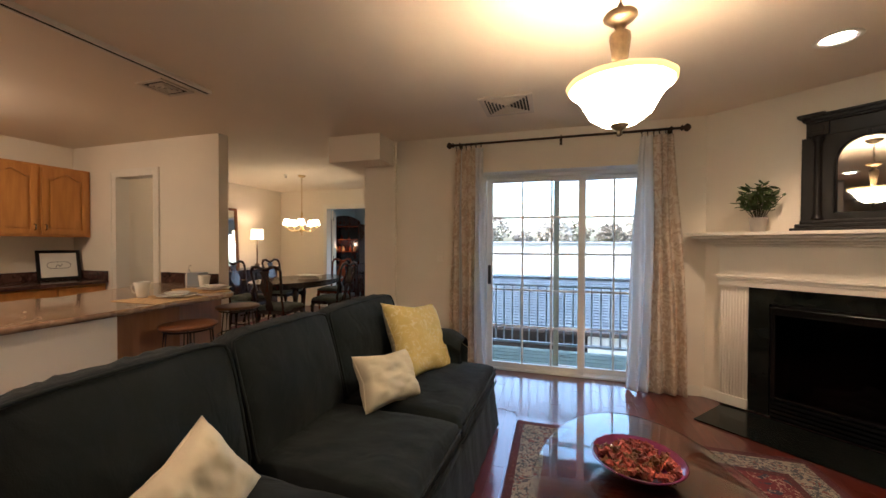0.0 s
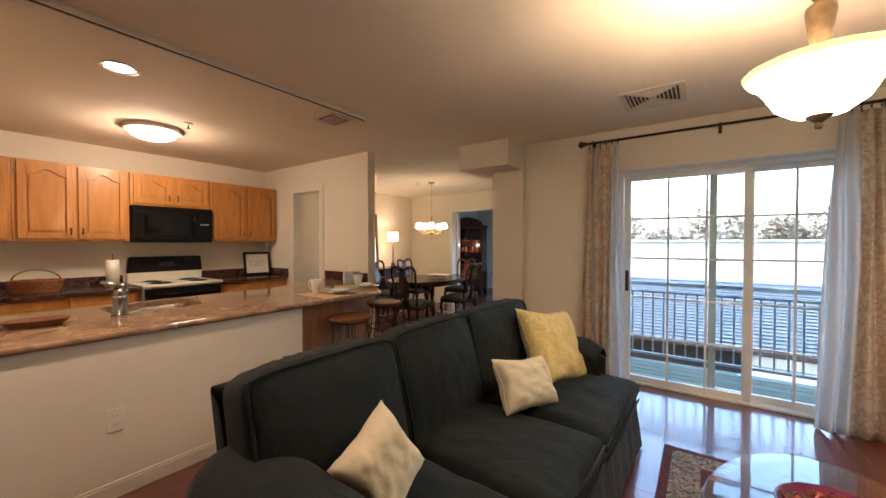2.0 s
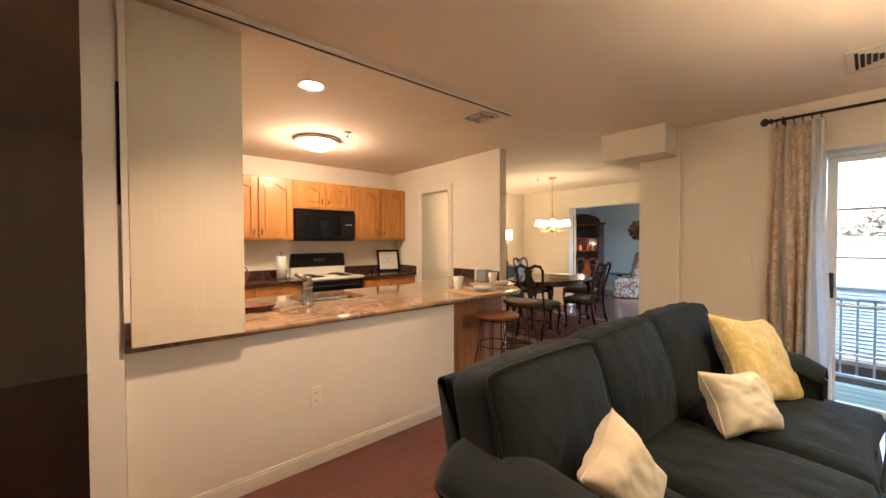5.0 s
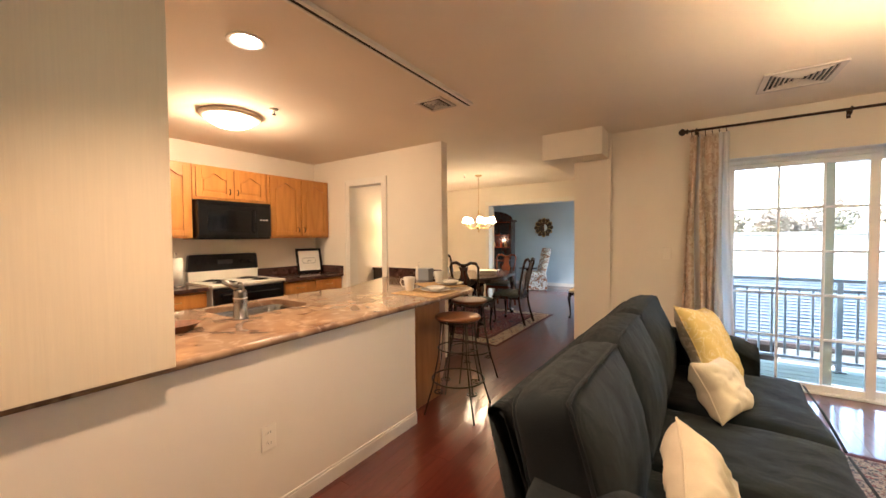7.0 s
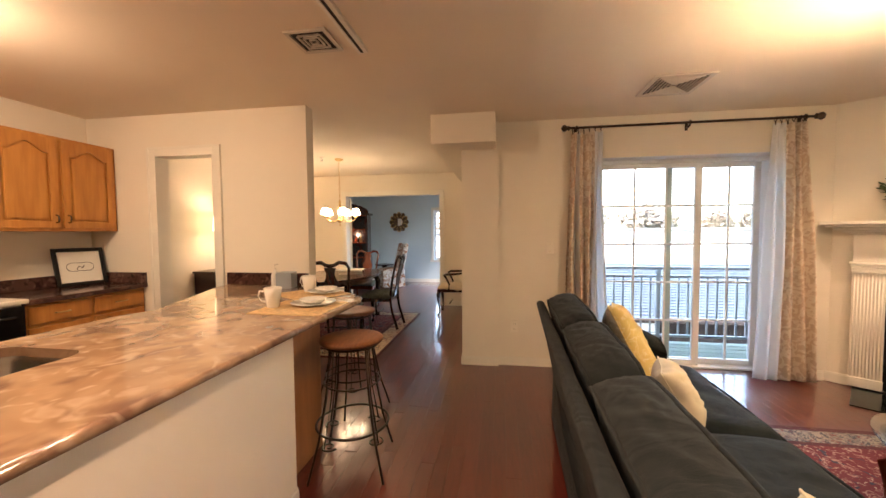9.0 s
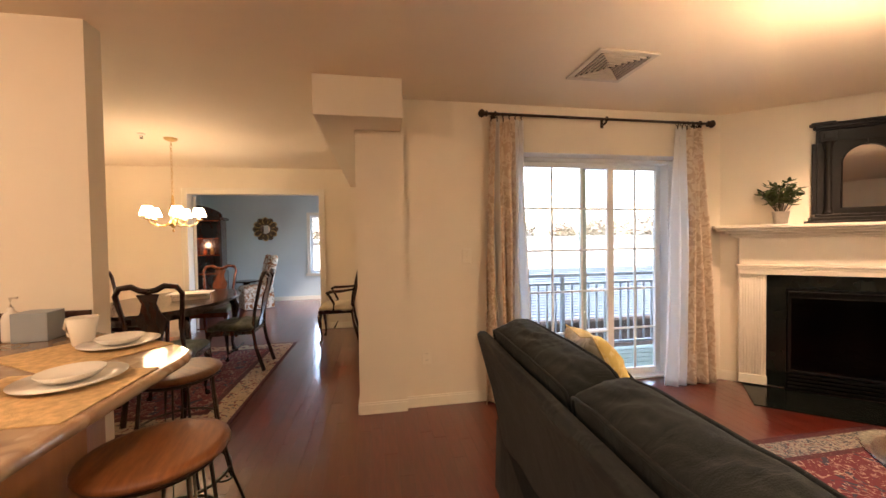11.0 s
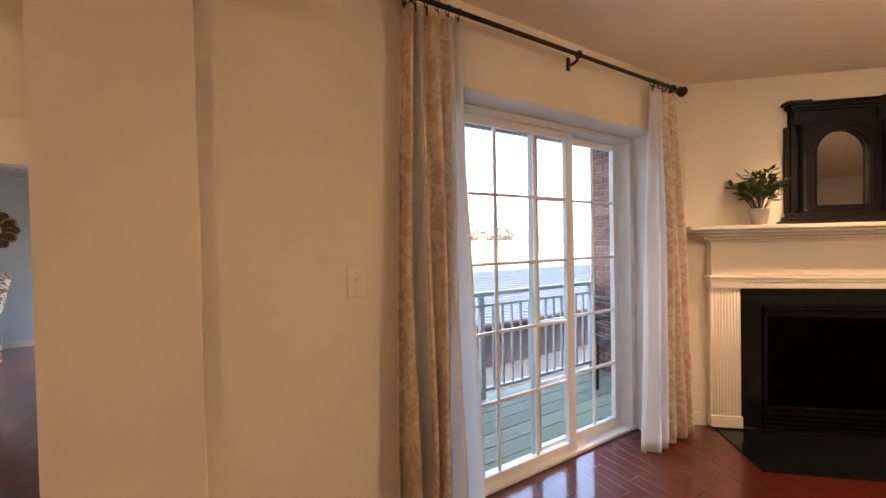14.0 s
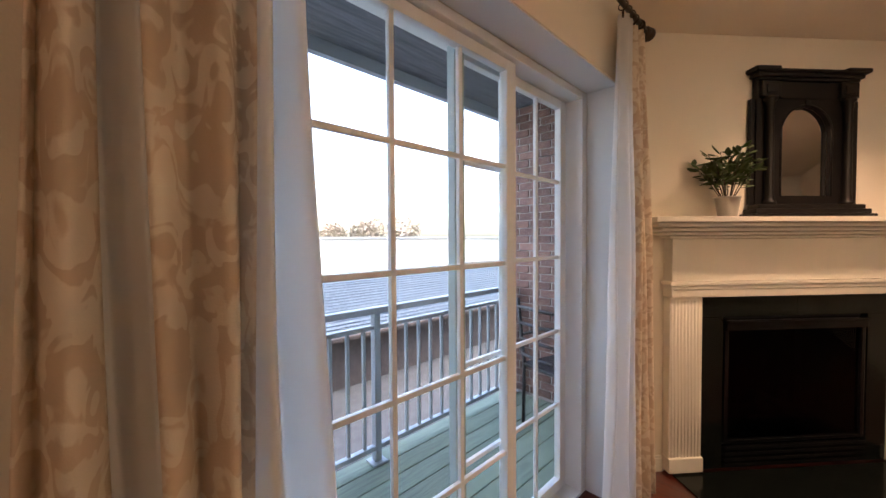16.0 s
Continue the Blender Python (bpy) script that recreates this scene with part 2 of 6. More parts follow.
M["damask"] = pattern("gold_damask", (0.70, 0.54, 0.19), [((0.77, 0.66, 0.36), 17.0, 0.53), ((0.70, 0.54, 0.19), 17.0, 0.59)], soft=0.015)
M["ivory"] = pattern("ivory_damask", (0.50, 0.45, 0.34), [((0.66, 0.61, 0.49), 17.0, 0.53)], soft=0.02)
M["curtain"] = pattern("beige_jacquard", (0.67, 0.53, 0.395), [((0.88, 0.80, 0.68), 16.0, 0.50)], soft=0.025)
M["lining"] = mat("curtain_lining", (0.78, 0.76, 0.72), 0.9, vary=0.04, bump=0.2, bump_scale=300)
M["rug_field"] = pattern("rug_wine_field", (0.135, 0.017, 0.022), [((0.035, 0.030, 0.050), 7.0, 0.60), ((0.33, 0.20, 0.15), 15.0, 0.58), ((0.12, 0.016, 0.020), 15.0, 0.64), ((0.40, 0.30, 0.22), 34.0, 0.66)], soft=0.012)
M["rug_border"] = pattern("rug_cream_border", (0.40, 0.32, 0.22), [((0.16, 0.03, 0.03), 16.0, 0.58), ((0.07, 0.08, 0.09), 24.0, 0.62)], soft=0.02)
M["rug_edge"] = pattern("rug_dark_band", (0.07, 0.012, 0.016), [((0.16, 0.11, 0.08), 70.0, 0.66)], soft=0.02)
M["rug_grey"] = pattern("rug_grey_border", (0.27, 0.235, 0.185), [((0.055, 0.060, 0.070), 38.0, 0.52), ((0.15, 0.05, 0.045), 27.0, 0.62), ((0.36, 0.31, 0.24), 52.0, 0.64)], soft=0.015)
M["floral"] = pattern("floral_chintz", (0.62, 0.56, 0.46), [((0.28, 0.10, 0.03), 11.0, 0.55), ((0.12, 0.06, 0.03), 19.0, 0.62)], soft=0.02)
M["panel"] = mat("beige_grasscloth", (0.71, 0.62, 0.45), 0.8, scale=30, vary=0.03, stretch=(6, 6, 0.15), bump=0.15, bump_scale=120)

def creased(m, scale, depth):
    """Adds soft creases to a cloth."""
    nt = m.node_tree
    b = nt.nodes["Principled BSDF"]
    tc = next(n for n in nt.nodes if n.bl_idname == "ShaderNodeTexCoord")
    n = nt.nodes.new("ShaderNodeTexNoise")
    n.inputs["Scale"].default_value, n.inputs["Detail"].default_value, n.inputs["Distortion"].default_value = scale, 3, 1.2
    mp = nt.nodes.new("ShaderNodeMapping")
    mp.inputs["Scale"].default_value = (1, 1.7, 1)
    nt.links.new(tc.outputs["Object"], mp.inputs[0])
    nt.links.new(mp.outputs[0], n.inputs["Vector"])
    bp = nt.nodes.new("ShaderNodeBump")
    bp.inputs["Strength"].default_value, bp.inputs["Distance"].default_value = 0.6, depth
    nt.links.new(n.outputs["Fac"], bp.inputs["Height"])
    old = b.inputs["Normal"].links
    if old:
        nt.links.new(old[0].from_socket, bp.inputs["Normal"])
    nt.links.new(bp.outputs[0], b.inputs["Normal"])


creased(M["sofa"], 6.5, 0.013)
creased(M["cream"], 5.0, 0.0012)
creased(M["damask"], 5.0, 0.0015)

def translucent(m, amount, colour):
    """Thin cloth that lets light through."""
    nt = m.node_tree
    out = next(n for n in nt.nodes if n.bl_idname == "ShaderNodeOutputMaterial")
    tr = nt.nodes.new("ShaderNodeBsdfTranslucent")
    tr.inputs["Color"].default_value = (*colour, 1)
    mx = nt.nodes.new("ShaderNodeMixShader")
    mx.inputs[0].default_value = amount
    nt.links.new(nt.nodes["Principled BSDF"].outputs[0], mx.inputs[1])
    nt.links.new(tr.outputs[0], mx.inputs[2])
    nt.links.new(mx.outputs[0], out.inputs["Surface"])


translucent(M["curtain"], 0.36, (0.84, 0.72, 0.60))
translucent(M["lining"], 0.62, (0.93, 0.95, 0.97))

# ---- mesh helpers ----


def part(name, bm, material, parent=None, label="", smooth=False):
    me = bpy.data.meshes.new(name)
    if smooth:
        for f in bm.faces:
            f.smooth = True
    bmesh.ops.recalc_face_normals(bm, faces=bm.faces)
    bm.to_mesh(me)
    bm.free()
    for k in (material if isinstance(material, (list, tuple)) else [material]):
        me.materials.append(M[k])
    ob = new(name, me)
    if parent:
        ob.parent = parent
    if label:
        ob["label"] = label
    return ob


def thing(name, label, category, at=(0, 0, 0), rz=0.0, group="", kind=""):
    ob = new(name)
    ob.matrix_world = pose(*at, 0, 0, rz)
    return tagged(ob, label, category, group, kind)


def box(x0, x1, y0, y1, z0, z1, bevel=0.0, bm=None, segs=2):
    own = bmesh.new()
    bmesh.ops.create_cube(own, size=1, matrix=Matrix.LocRotScale(((x0 + x1) / 2, (y0 + y1) / 2, (z0 + z1) / 2), None, (abs(x1 - x0), abs(y1 - y0), abs(z1 - z0))))
    if bevel:
        bmesh.ops.bevel(own, geom=own.edges[:], offset=bevel, segments=segs, affect="EDGES", profile=0.6)
    return join(bm, own)


def join(bm, own, m=None):
    if m is not None:
        bmesh.ops.transform(own, matrix=m, verts=own.verts)
    if bm is None:
        return own
    me = bpy.data.meshes.new("tmp")
    own.to_mesh(me)
    own.free()
    bm.from_mesh(me)
    bpy.data.meshes.remove(me)
    return bm


def lathe(profile, n=32, at=(0, 0, 0), bm=None, wobble=0.0, lobes=8):
    """A turned body from (radius, height) pairs."""
    own = bmesh.new()
    rings = []
    for r, z in profile:
        if r < 1e-4:
            rings.append([own.verts.new((at[0], at[1], at[2] + z))])
        else:
            ring = []
            for i in range(n):
                a = 2 * math.pi * i / n
                k = r * (1 + wobble * math.cos(lobes * a))
                ring.append(own.verts.new((at[0] + k * math.cos(a), at[1] + k * math.sin(a), at[2] + z)))
            rings.append(ring)
    for a, b in zip(rings, rings[1:]):
        for i in range(n):
            j = (i + 1) % n
            q = [a[i % len(a)], a[j % len(a)], b[j % len(b)], b[i % len(b)]]
            q = list(dict.fromkeys(q))
            if len(q) > 2:
                own.faces.new(q)
    return join(bm, own)


def tube(pts, r, n=8, bm=None, closed=False):
    """A round bar along points; r may be a list."""
    own = bmesh.new()
    P = [Vector(p) for p in pts]
    R = r if isinstance(r, (list, tuple)) else [r] * len(P)
    rings, k = [], len(P)
    up = Vector((0, 0, 1))
    for i, p in enumerate(P):
        a = P[i - 1] if (i or closed) else p
        b = P[(i + 1) % k] if (i < k - 1 or closed) else p
        d = (b - a).normalized()
        side = d.cross(up)
        if side.length < 0.15:
            side = d.cross(Vector((1, 0, 0)))
        side.normalize()
        u2 = side.cross(d).normalized()
        rings.append([own.verts.new(p + R[i] * (math.cos(t) * side + math.sin(t) * u2)) for t in [2 * math.pi * j / n for j in range(n)]])
    for i in range(k if closed else k - 1):
        a, b = rings[i], rings[(i + 1) % k]
        for j in range(n):
            own.faces.new((a[j], a[(j + 1) % n], b[(j + 1) % n], b[j]))
    if not closed:
        own.faces.new(rings[0]), own.faces.new(rings[-1][::-1])
    return join(bm, own)


def slab(outline, z0, z1, bevel=0.0, bm=None):
    """A flat plate of an outline of (x, y)."""
    own = bmesh.new()
    f = own.faces.new([own.verts.new((x, y, z0)) for x, y in outline])
    ext = bmesh.ops.extrude_face_region(own, geom=[f])
    bmesh.ops.translate(own, vec=(0, 0, z1 - z0), verts=[v for v in ext["geom"] if isinstance(v, bmesh.types.BMVert)])
    bmesh.ops.recalc_face_normals(own, faces=own.faces)
    if bevel:
        bmesh.ops.bevel(own, geom=own.edges[:], offset=bevel, segments=2, affect="EDGES")
    return join(bm, own)


def plate(outline, depth, m, bm=None, bevel=0.0):
    """An outline of (u, v) made a plate that stands upright: u along x, v up, thick along y from 0 to depth; then moved by m."""
    own = slab(outline, 0, depth, bevel)
    return join(bm, own, m @ Matrix(((1, 0, 0, 0), (0, 0, 1, 0), (0, 1, 0, 0), (0, 0, 0, 1))))


def ellipse(cx, cy, rx, ry, n=48):
    return [(cx + rx * math.cos(2 * math.pi * i / n), cy + ry * math.sin(2 * math.pi * i / n)) for i in range(n)]


def cushion(w, d, h, puff=0.5, n=12, seed=0, wrinkle=0.006, edge=0.82):
    """A stuffed cushion w by d, h thick at the middle, centred; z is its thickness."""
    own = bmesh.new()
    bmesh.ops.create_grid(own, x_segments=n * 2, y_segments=n * 2, size=1)
    top = [v.co.copy() for v in own.verts]
    low = bmesh.ops.duplicate(own, geom=own.verts[:] + own.edges[:] + own.faces[:])
    lows = [v for v in low["geom"] if isinstance(v, bmesh.types.BMVert)]
    low_set = set(lows)
    for v in own.verts:
        x, y = v.co.x, v.co.y
        k = max(0.0, (1 - abs(x) ** 4) * (1 - abs(y) ** 4)) ** puff
        pin = 1 - 0.10 * (1 - abs(y)) * abs(x) ** 3 * (1 - edge) * 5
        pin2 = 1 - 0.10 * (1 - abs(x)) * abs(y) ** 3 * (1 - edge) * 5
        wr = wrinkle * k * (3 * noise.noise((x * 3 + seed * 7, y * 3, seed)) + 1.3 * noise.noise((x * 9 + seed, y * 5, seed * 3)))
        s = -1 if v in low_set else 1
        v.co = Vector((x * w / 2 * pin, y * d / 2 * pin2, s * (h / 2 * k) + wr))
    bmesh.ops.remove_doubles(own, verts=own.verts, dist=0.002)
    return own


def loft_sheet(fn, nu, nv):
    """A sheet of (nu+1) by (nv+1) points of fn(u, v), u and v from 0 to 1."""
    own = bmesh.new()
    g = [[own.verts.new(fn(i / nu, j / nv)) for j in range(nv + 1)] for i in range(nu + 1)]
    for i in range(nu):
        for j in range(nv):
            own.faces.new((g[i][j], g[i + 1][j], g[i + 1][j + 1], g[i][j + 1]))
    return own


def struct(name, bm, material, label, parent=None):
    ob = part(name, bm, material, parent)
    if not parent:
        tagged(ob, label, "structure", kind="structure")
    return ob

# ---- structure ----
H = 2.44
CX, CY, CA = 1.37, 4.01, -40.5          # corner and turn of the diagonal chimney wall
FP = pose(CX, CY, 0, 0, 0, CA)           # its frame: x along the wall, -y into the room


def walls(name, pieces, material, label):
    bm = bmesh.new()
    for p in pieces:
        box(*p, bm=bm)
    return struct(name, bm, material, label)


walls("floor", [(-6.0, 3.3, -3.2, 4.26, -0.12, -0.004), (-6.0, -1.64, 4.26, 10.3, -0.12, -0.004)], "sub", "dark red cherry strip flooring through all rooms")
walls("ceiling", [(-6.0, 3.3, -3.2, 4.26, H, H + 0.12), (-6.0, -1.64, 4.26, 7.0, H, H + 0.12)], "ceil", "cream painted flat ceiling")
walls("ceiling_blue_room", [(-6.0, -1.64, 7.0, 10.3, H, H + 0.12)], "ceil", "cream ceiling of the blue room")


def pierced_wall(name, outline, y0, y1, material, label):
    """A wall along x whose outline of (x, z) steps round its opening."""
    return struct(name, plate(outline, y1 - y0, pose(0, y0, 0)), material, label)


def door_outline(x0, x1, a, b, top):
    return [(x0, 0), (a, 0), (a, top), (b, top), (b, 0), (x1, 0), (x1, H), (x0, H)]


pierced_wall("wall_slider", door_outline(-1.53, 1.75, -0.62, 1.02, 2.055), 4.0, 4.24, "wall", "cream painted wall round the sliding door")
walls("wall_pillar", [(-1.895, -1.53, 3.955, 4.24, 0, H)], "wall", "cream painted corner pillar")
walls("wall_dining_east", [(-1.895, -1.66, 4.24, 6.93, 0, H)], "wall", "cream dining room wall")
walls("ceiling_beam", [(-2.145, -1.555, 3.64, 3.953, 2.172, H - 0.002), (-2.145, -1.897, 3.953, 6.93, 2.172, H - 0.002)], "wall", "boxed cream ceiling beam")
pierced_wall("wall_dining_north", door_outline(-5.6, -1.66, -4.45, -2.60, 2.06), 6.93, 7.05, "wall", "cream wall with a wide cased opening")
walls("wall_dining_west", [(-5.75, -5.6, 3.33, 7.05, 0, H)], "wall", "cream dining room wall behind the sideboard")
pierced_wall("wall_partition", door_outline(-5.37, -3.14, -4.64, -4.02, 2.075), 3.2, 3.315, "wall", "cream partition between kitchen and dining room")
walls("wall_kitchen", [(-5.5, -5.37, -0.218, 3.33, 0, H), (-5.6, -5.37, 3.315, 3.45, 0, H)], "wall", "cream kitchen wall")
walls("wall_hall_end", [(-5.37, -2.45, -0.218, -0.10, 0, H), (-5.62, -5.5, -0.218, -0.10, 0, H)], "wall", "cream wall end beside the kitchen pass-through")
walls("wall_hall_west", [(-5.8, -5.62, -3.2, -0.10, 0, H)], "wall", "shaded cream hall wall")
walls("wall_south", [(-5.62, 3.0, -3.2, -3.05, 0, H)], "wall", "cream rear wall")
walls("wall_east", [(3.0, 3.15, -3.2, 2.66, 0, H)], "wall", "cream side wall")
for p in [(-5.6, -3.3, 10.02, 10.2, 0, H), (-1.95, -1.64, 10.02, 10.2, 0, H), (-3.3, -1.95, 10.02, 10.2, 0, 0.62), (-3.3, -1.95, 10.02, 10.2, 1.95, H)]:
    walls("wall_blue_north", [p], "blue", "soft blue wall of the far room")
walls("wall_blue_west", [(-5.75, -5.6, 7.05, 10.2, 0, H)], "blue", "soft blue side wall")
# unseen opening in the east wall, added to let more daylight in
walls("wall_blue_east", [(-1.79, -1.64, 7.05, 7.6, 0, H), (-1.79, -1.64, 9.5, 10.02, 0, H), (-1.79, -1.64, 7.6, 9.5, 0, 0.55), (-1.79, -1.64, 7.6, 9.5, 2.0, H)], "blue", "soft blue side wall")
pierced_wall("wall_blue_south", door_outline(-5.6, -1.79, -4.45, -2.60, 2.06), 7.052, 7.07, "blue", "blue side of the opening wall")
w = pierced_wall("wall_chimney", door_outline(-0.02, 2.16, 0.465, 1.345, 0.875), 0, 0.16, "wall", "cream diagonal chimney wall")
w.matrix_world = FP
# low wall of the kitchen peninsula
walls("wall_peninsula", [(-2.63, -2.51, -0.098, 1.905, 0, 0.862)], "wall", "white painted half wall under the bar counter")

# baseboards: 9 cm with a small cap
def baseboard(a, b, name="baseboard"):
    (x0, y0), (x1, y1) = a, b
    ln = math.hypot(x1 - x0, y1 - y0)
    bm = box(0, ln, -0.012, 0.0, 0.001, 0.075)
    box(0, ln, -0.008, 0.0, 0.075, 0.09, 0.002, bm)
    ob = struct(name, bm, "trim", "white painted baseboard")
    ob.matrix_world = pose(x0, y0, 0, 0, 0, math.degrees(math.atan2(y1 - y0, x1 - x0)))


baseboard((-1.53, 4.0), (-0.62, 4.0))
baseboard((-1.895, 3.955), (-1.53, 3.955))
baseboard((1.02, 4.0), (1.35, 4.0))
baseboard((CX + 0.0, CY - 0.0), (CX + 0.145 * math.cos(radians(CA)), CY + 0.145 * math.sin(radians(CA))))
baseboard((-1.895, 6.9), (-1.895, 3.955))
baseboard((-2.50, 6.93), (-1.90, 6.93))
baseboard((-5.6, 6.93), (-4.56, 6.93))
baseboard((-2.51, -0.09), (-2.51, 1.905))
baseboard((-3.3, 10.02), (-1.79, 10.02))
baseboard((-5.6, 10.02), (-3.3, 10.02))
baseboard((-5.62, -3.05), (-5.62, -0.218))
baseboard((-5.6, 3.45), (-5.6, 6.93))


def casing(name, x0, x1, y, top, w=0.085, t=0.016, side=-1):
    """Flat casing with a raised outer band round an opening in a wall along x."""
    bm = bmesh.new()
    ya, yb = (y - t, y) if side < 0 else (y, y + t)
    for a, b, c, d in ((x0 - w, x0, 0, top + w), (x1, x1 + w, 0, top + w), (x0, x1, top, top + w)):
        box(a, b, ya, yb, c, d, 0.003, bm)
    yc = ya - 0.006 if side < 0 else yb
    for a, b, c, d in ((x0 - w, x0 - w + 0.022, 0, top + w), (x1 + w - 0.022, x1 + w, 0, top + w), (x0 - w + 0.022, x1 + w - 0.022, top + w - 0.022, top + w)):
        box(a, b, yc, yc + 0.006, c, d, 0.002, bm)
    return struct(name, bm, "trim", "white painted opening casing")


casing("trim", -4.62, -4.04, 3.2, 2.06)
casing("trim", -4.43, -2.62, 6.93, 2.05)
bm = bmesh.new()
for p in [(-4.45, -4.43, 6.925, 7.07, 0, 2.05), (-2.62, -2.60, 6.925, 7.07, 0, 2.05), (-4.45, -2.60, 6.925, 7.07, 2.05, 2.06), (-4.64, -4.62, 3.198, 3.32, 0, 2.06), (-4.04, -4.02, 3.198, 3.32, 0, 2.06), (-4.64, -4.02, 3.198, 3.32, 2.06, 2.075)]:
    box(*p, bm=bm)
struct("trim", bm, "trim", "white painted jamb lining")

# door leaf swung back into the blue room
d = tagged(new("door_1"), "white panelled door standing open in the cased opening", "door", kind="structure")
d.matrix_world = pose(-4.43, 7.09, 0, 0, 0, 119)
bm = box(0, 0.80, -0.035, 0, 0.01, 2.03, 0.003)
for (a, b) in ((0.12, 0.37), (0.45, 0.70)):
    for (c, e) in ((0.25, 0.95), (1.1, 1.85)):
        box(a, b, -0.042, -0.03, c, e, 0.006, bm)
part("leaf", bm, "trim", d)
bm = bmesh.new()
for z in (0.25, 0.96, 1.80):
    box(-0.008, 0.03, -0.046, -0.036, z, z + 0.09, 0.002, bm)
part("hinge", bm, "steel", d, "steel butt hinges")

# ---- sliding glass door ----
sd = tagged(new("door_2"), "white vinyl sliding patio door with grilles", "door", kind="structure")
bm = bmesh.new()
for p in [(-0.618, -0.565, 4.15, 4.30, 0.0, 2.048), (0.965, 1.018, 4.15, 4.30, 0.0, 2.048), (-0.565, 0.965, 4.15, 4.30, 2.012, 2.048), (-0.565, 0.965, 4.15, 4.30, 0.0, 0.020)]:
    box(*p, bevel=0.004, bm=bm)
part("door_frame", bm, "white", sd)
# thin liners added over the cream reveal to carry its daylight tint
for p in [(-0.6195, -0.614, 4.003, 4.148, 0.002, 2.05), (1.014, 1.0195, 4.003, 4.148, 0.002, 2.05), (-0.613, 1.013, 4.003, 4.149, 2.049, 2.0545)]:
    part("jamb_liner", box(*p), "reveal", sd)


def sash(name, x0, x1, y, stile, muntins, parent):
    s = new(name)
    s.parent = parent
    z0, z1 = 0.022, 2.010
    bm = bmesh.new()
    part("interlock_stile", box(x0, x0 + stile - 0.0005, y - 0.018, y + 0.018, z0, z1, 0.004), "stile" if name == "fixed_sash" else "white", s)
    box(x1 - stile, x1, y - 0.018, y + 0.018, z0, z1, 0.004, bm)
    box(x0 + stile, x1 - stile, y - 0.017, y + 0.017, z0, z0 + 0.056, 0.003, bm)
    box(x0 + stile, x1 - stile, y - 0.017, y + 0.017, z1 - 0.042, z1, 0.003, bm)
    part("sash_frame", bm, "white", s)
    g = part("pane", box(x0 + stile - 0.01, x1 - stile + 0.01, y - 0.003, y + 0.003, z0 + 0.045, z1 - 0.035), "pane", s)
    g.visible_shadow = False
    for mx in muntins:
        part("muntin", box(mx - 0.009, mx + 0.009, y - 0.009, y + 0.009, z0 + 0.054, z1 - 0.041, 0.003), "white", s)
    for mz in (0.465, 0.845, 1.222, 1.60):
        part("muntin", box(x0 + stile, x1 - stile, y - 0.0088, y + 0.0088, mz - 0.009, mz + 0.009, 0.003), "white", s)
    return s


s1 = sash("sliding_sash", -0.56, 0.415, 4.19, 0.06, (-0.19, 0.10), sd)
part("door_handle", box(-0.545, -0.515, 4.145, 4.172, 0.90, 1.10, 0.008), "leather", s1, "black pull handle")
sash("fixed_sash", 0.12, 0.955, 4.25, 0.055, (0.42, 0.69), sd)

# ---- blue room window ----
wn1 = tagged(new("window_1"), "white sash window in the blue wall", "window", kind="structure")
bm = bmesh.new()
for p in [(-3.37, -3.3, 10.0, 10.02, 0.55, 2.02), (-1.95, -1.88, 10.0, 10.02, 0.55, 2.02), (-3.3, -1.95, 10.0, 10.02, 1.95, 2.02), (-3.40, -1.85, 9.98, 10.02, 0.55, 0.615)]:
    box(*p, bevel=0.004, bm=bm)
part("window_frame", bm, "trim", wn1)
bm = bmesh.new()
for p in [(-3.298, -3.25, 10.08, 10.12, 0.622, 1.948), (-2.0, -1.952, 10.08, 10.12, 0.622, 1.948), (-3.25, -2.0, 10.08, 10.12, 0.622, 0.67), (-3.25, -2.0, 10.08, 10.12, 1.9, 1.948), (-3.25, -2.0, 10.08, 10.12, 1.26, 1.31)]:
    box(*p, bm=bm)
part("window_sash", bm, "white", wn1)
# ---- living room ----
# sofa: its back towards the kitchen, seat towards the hearth
sofa = thing("sofa", "charcoal grey three-seat slipcovered sofa with a skirt", "sofa", (-0.79, 1.865, 0), -1.9)


# local: x out of the seat, y along; ends at y = -1.13 and 0.97
def sofa_back(u, v):
    """The slim raked back frame behind the cushions."""
    y = -1.125 + 2.085 * u
    prof = [(-0.36, 0.02), (-0.375, 0.30), (-0.435, 0.60), (-0.492, 0.82), (-0.503, 0.850), (-0.502, 0.868), (-0.490, 0.880), (-0.462, 0.878), (-0.448, 0.862), (-0.31, 0.45), (-0.26, 0.30)]
    k = v * (len(prof) - 1)
    i = min(int(k), len(prof) - 2)
    p, q = prof[i], prof[i + 1]
    t = k - i
    return (p[0] + (q[0] - p[0]) * t + 0.004 * noise.noise((y * 5, v * 9, 1)), y, p[1] + (q[1] - p[1]) * t + 0.005 * noise.noise((y * 3, 2, 5)))


bm = loft_sheet(sofa_back, 48, 40)
bmesh.ops.holes_fill(bm, edges=[e for e in bm.edges if e.is_boundary], sides=0)
part("backrest", bm, "sofa", sofa, smooth=True)
part("seat_frame", box(-0.34, 0.46, -1.13, 1.02, 0.16, 0.33, 0.02), "sofa", sofa)


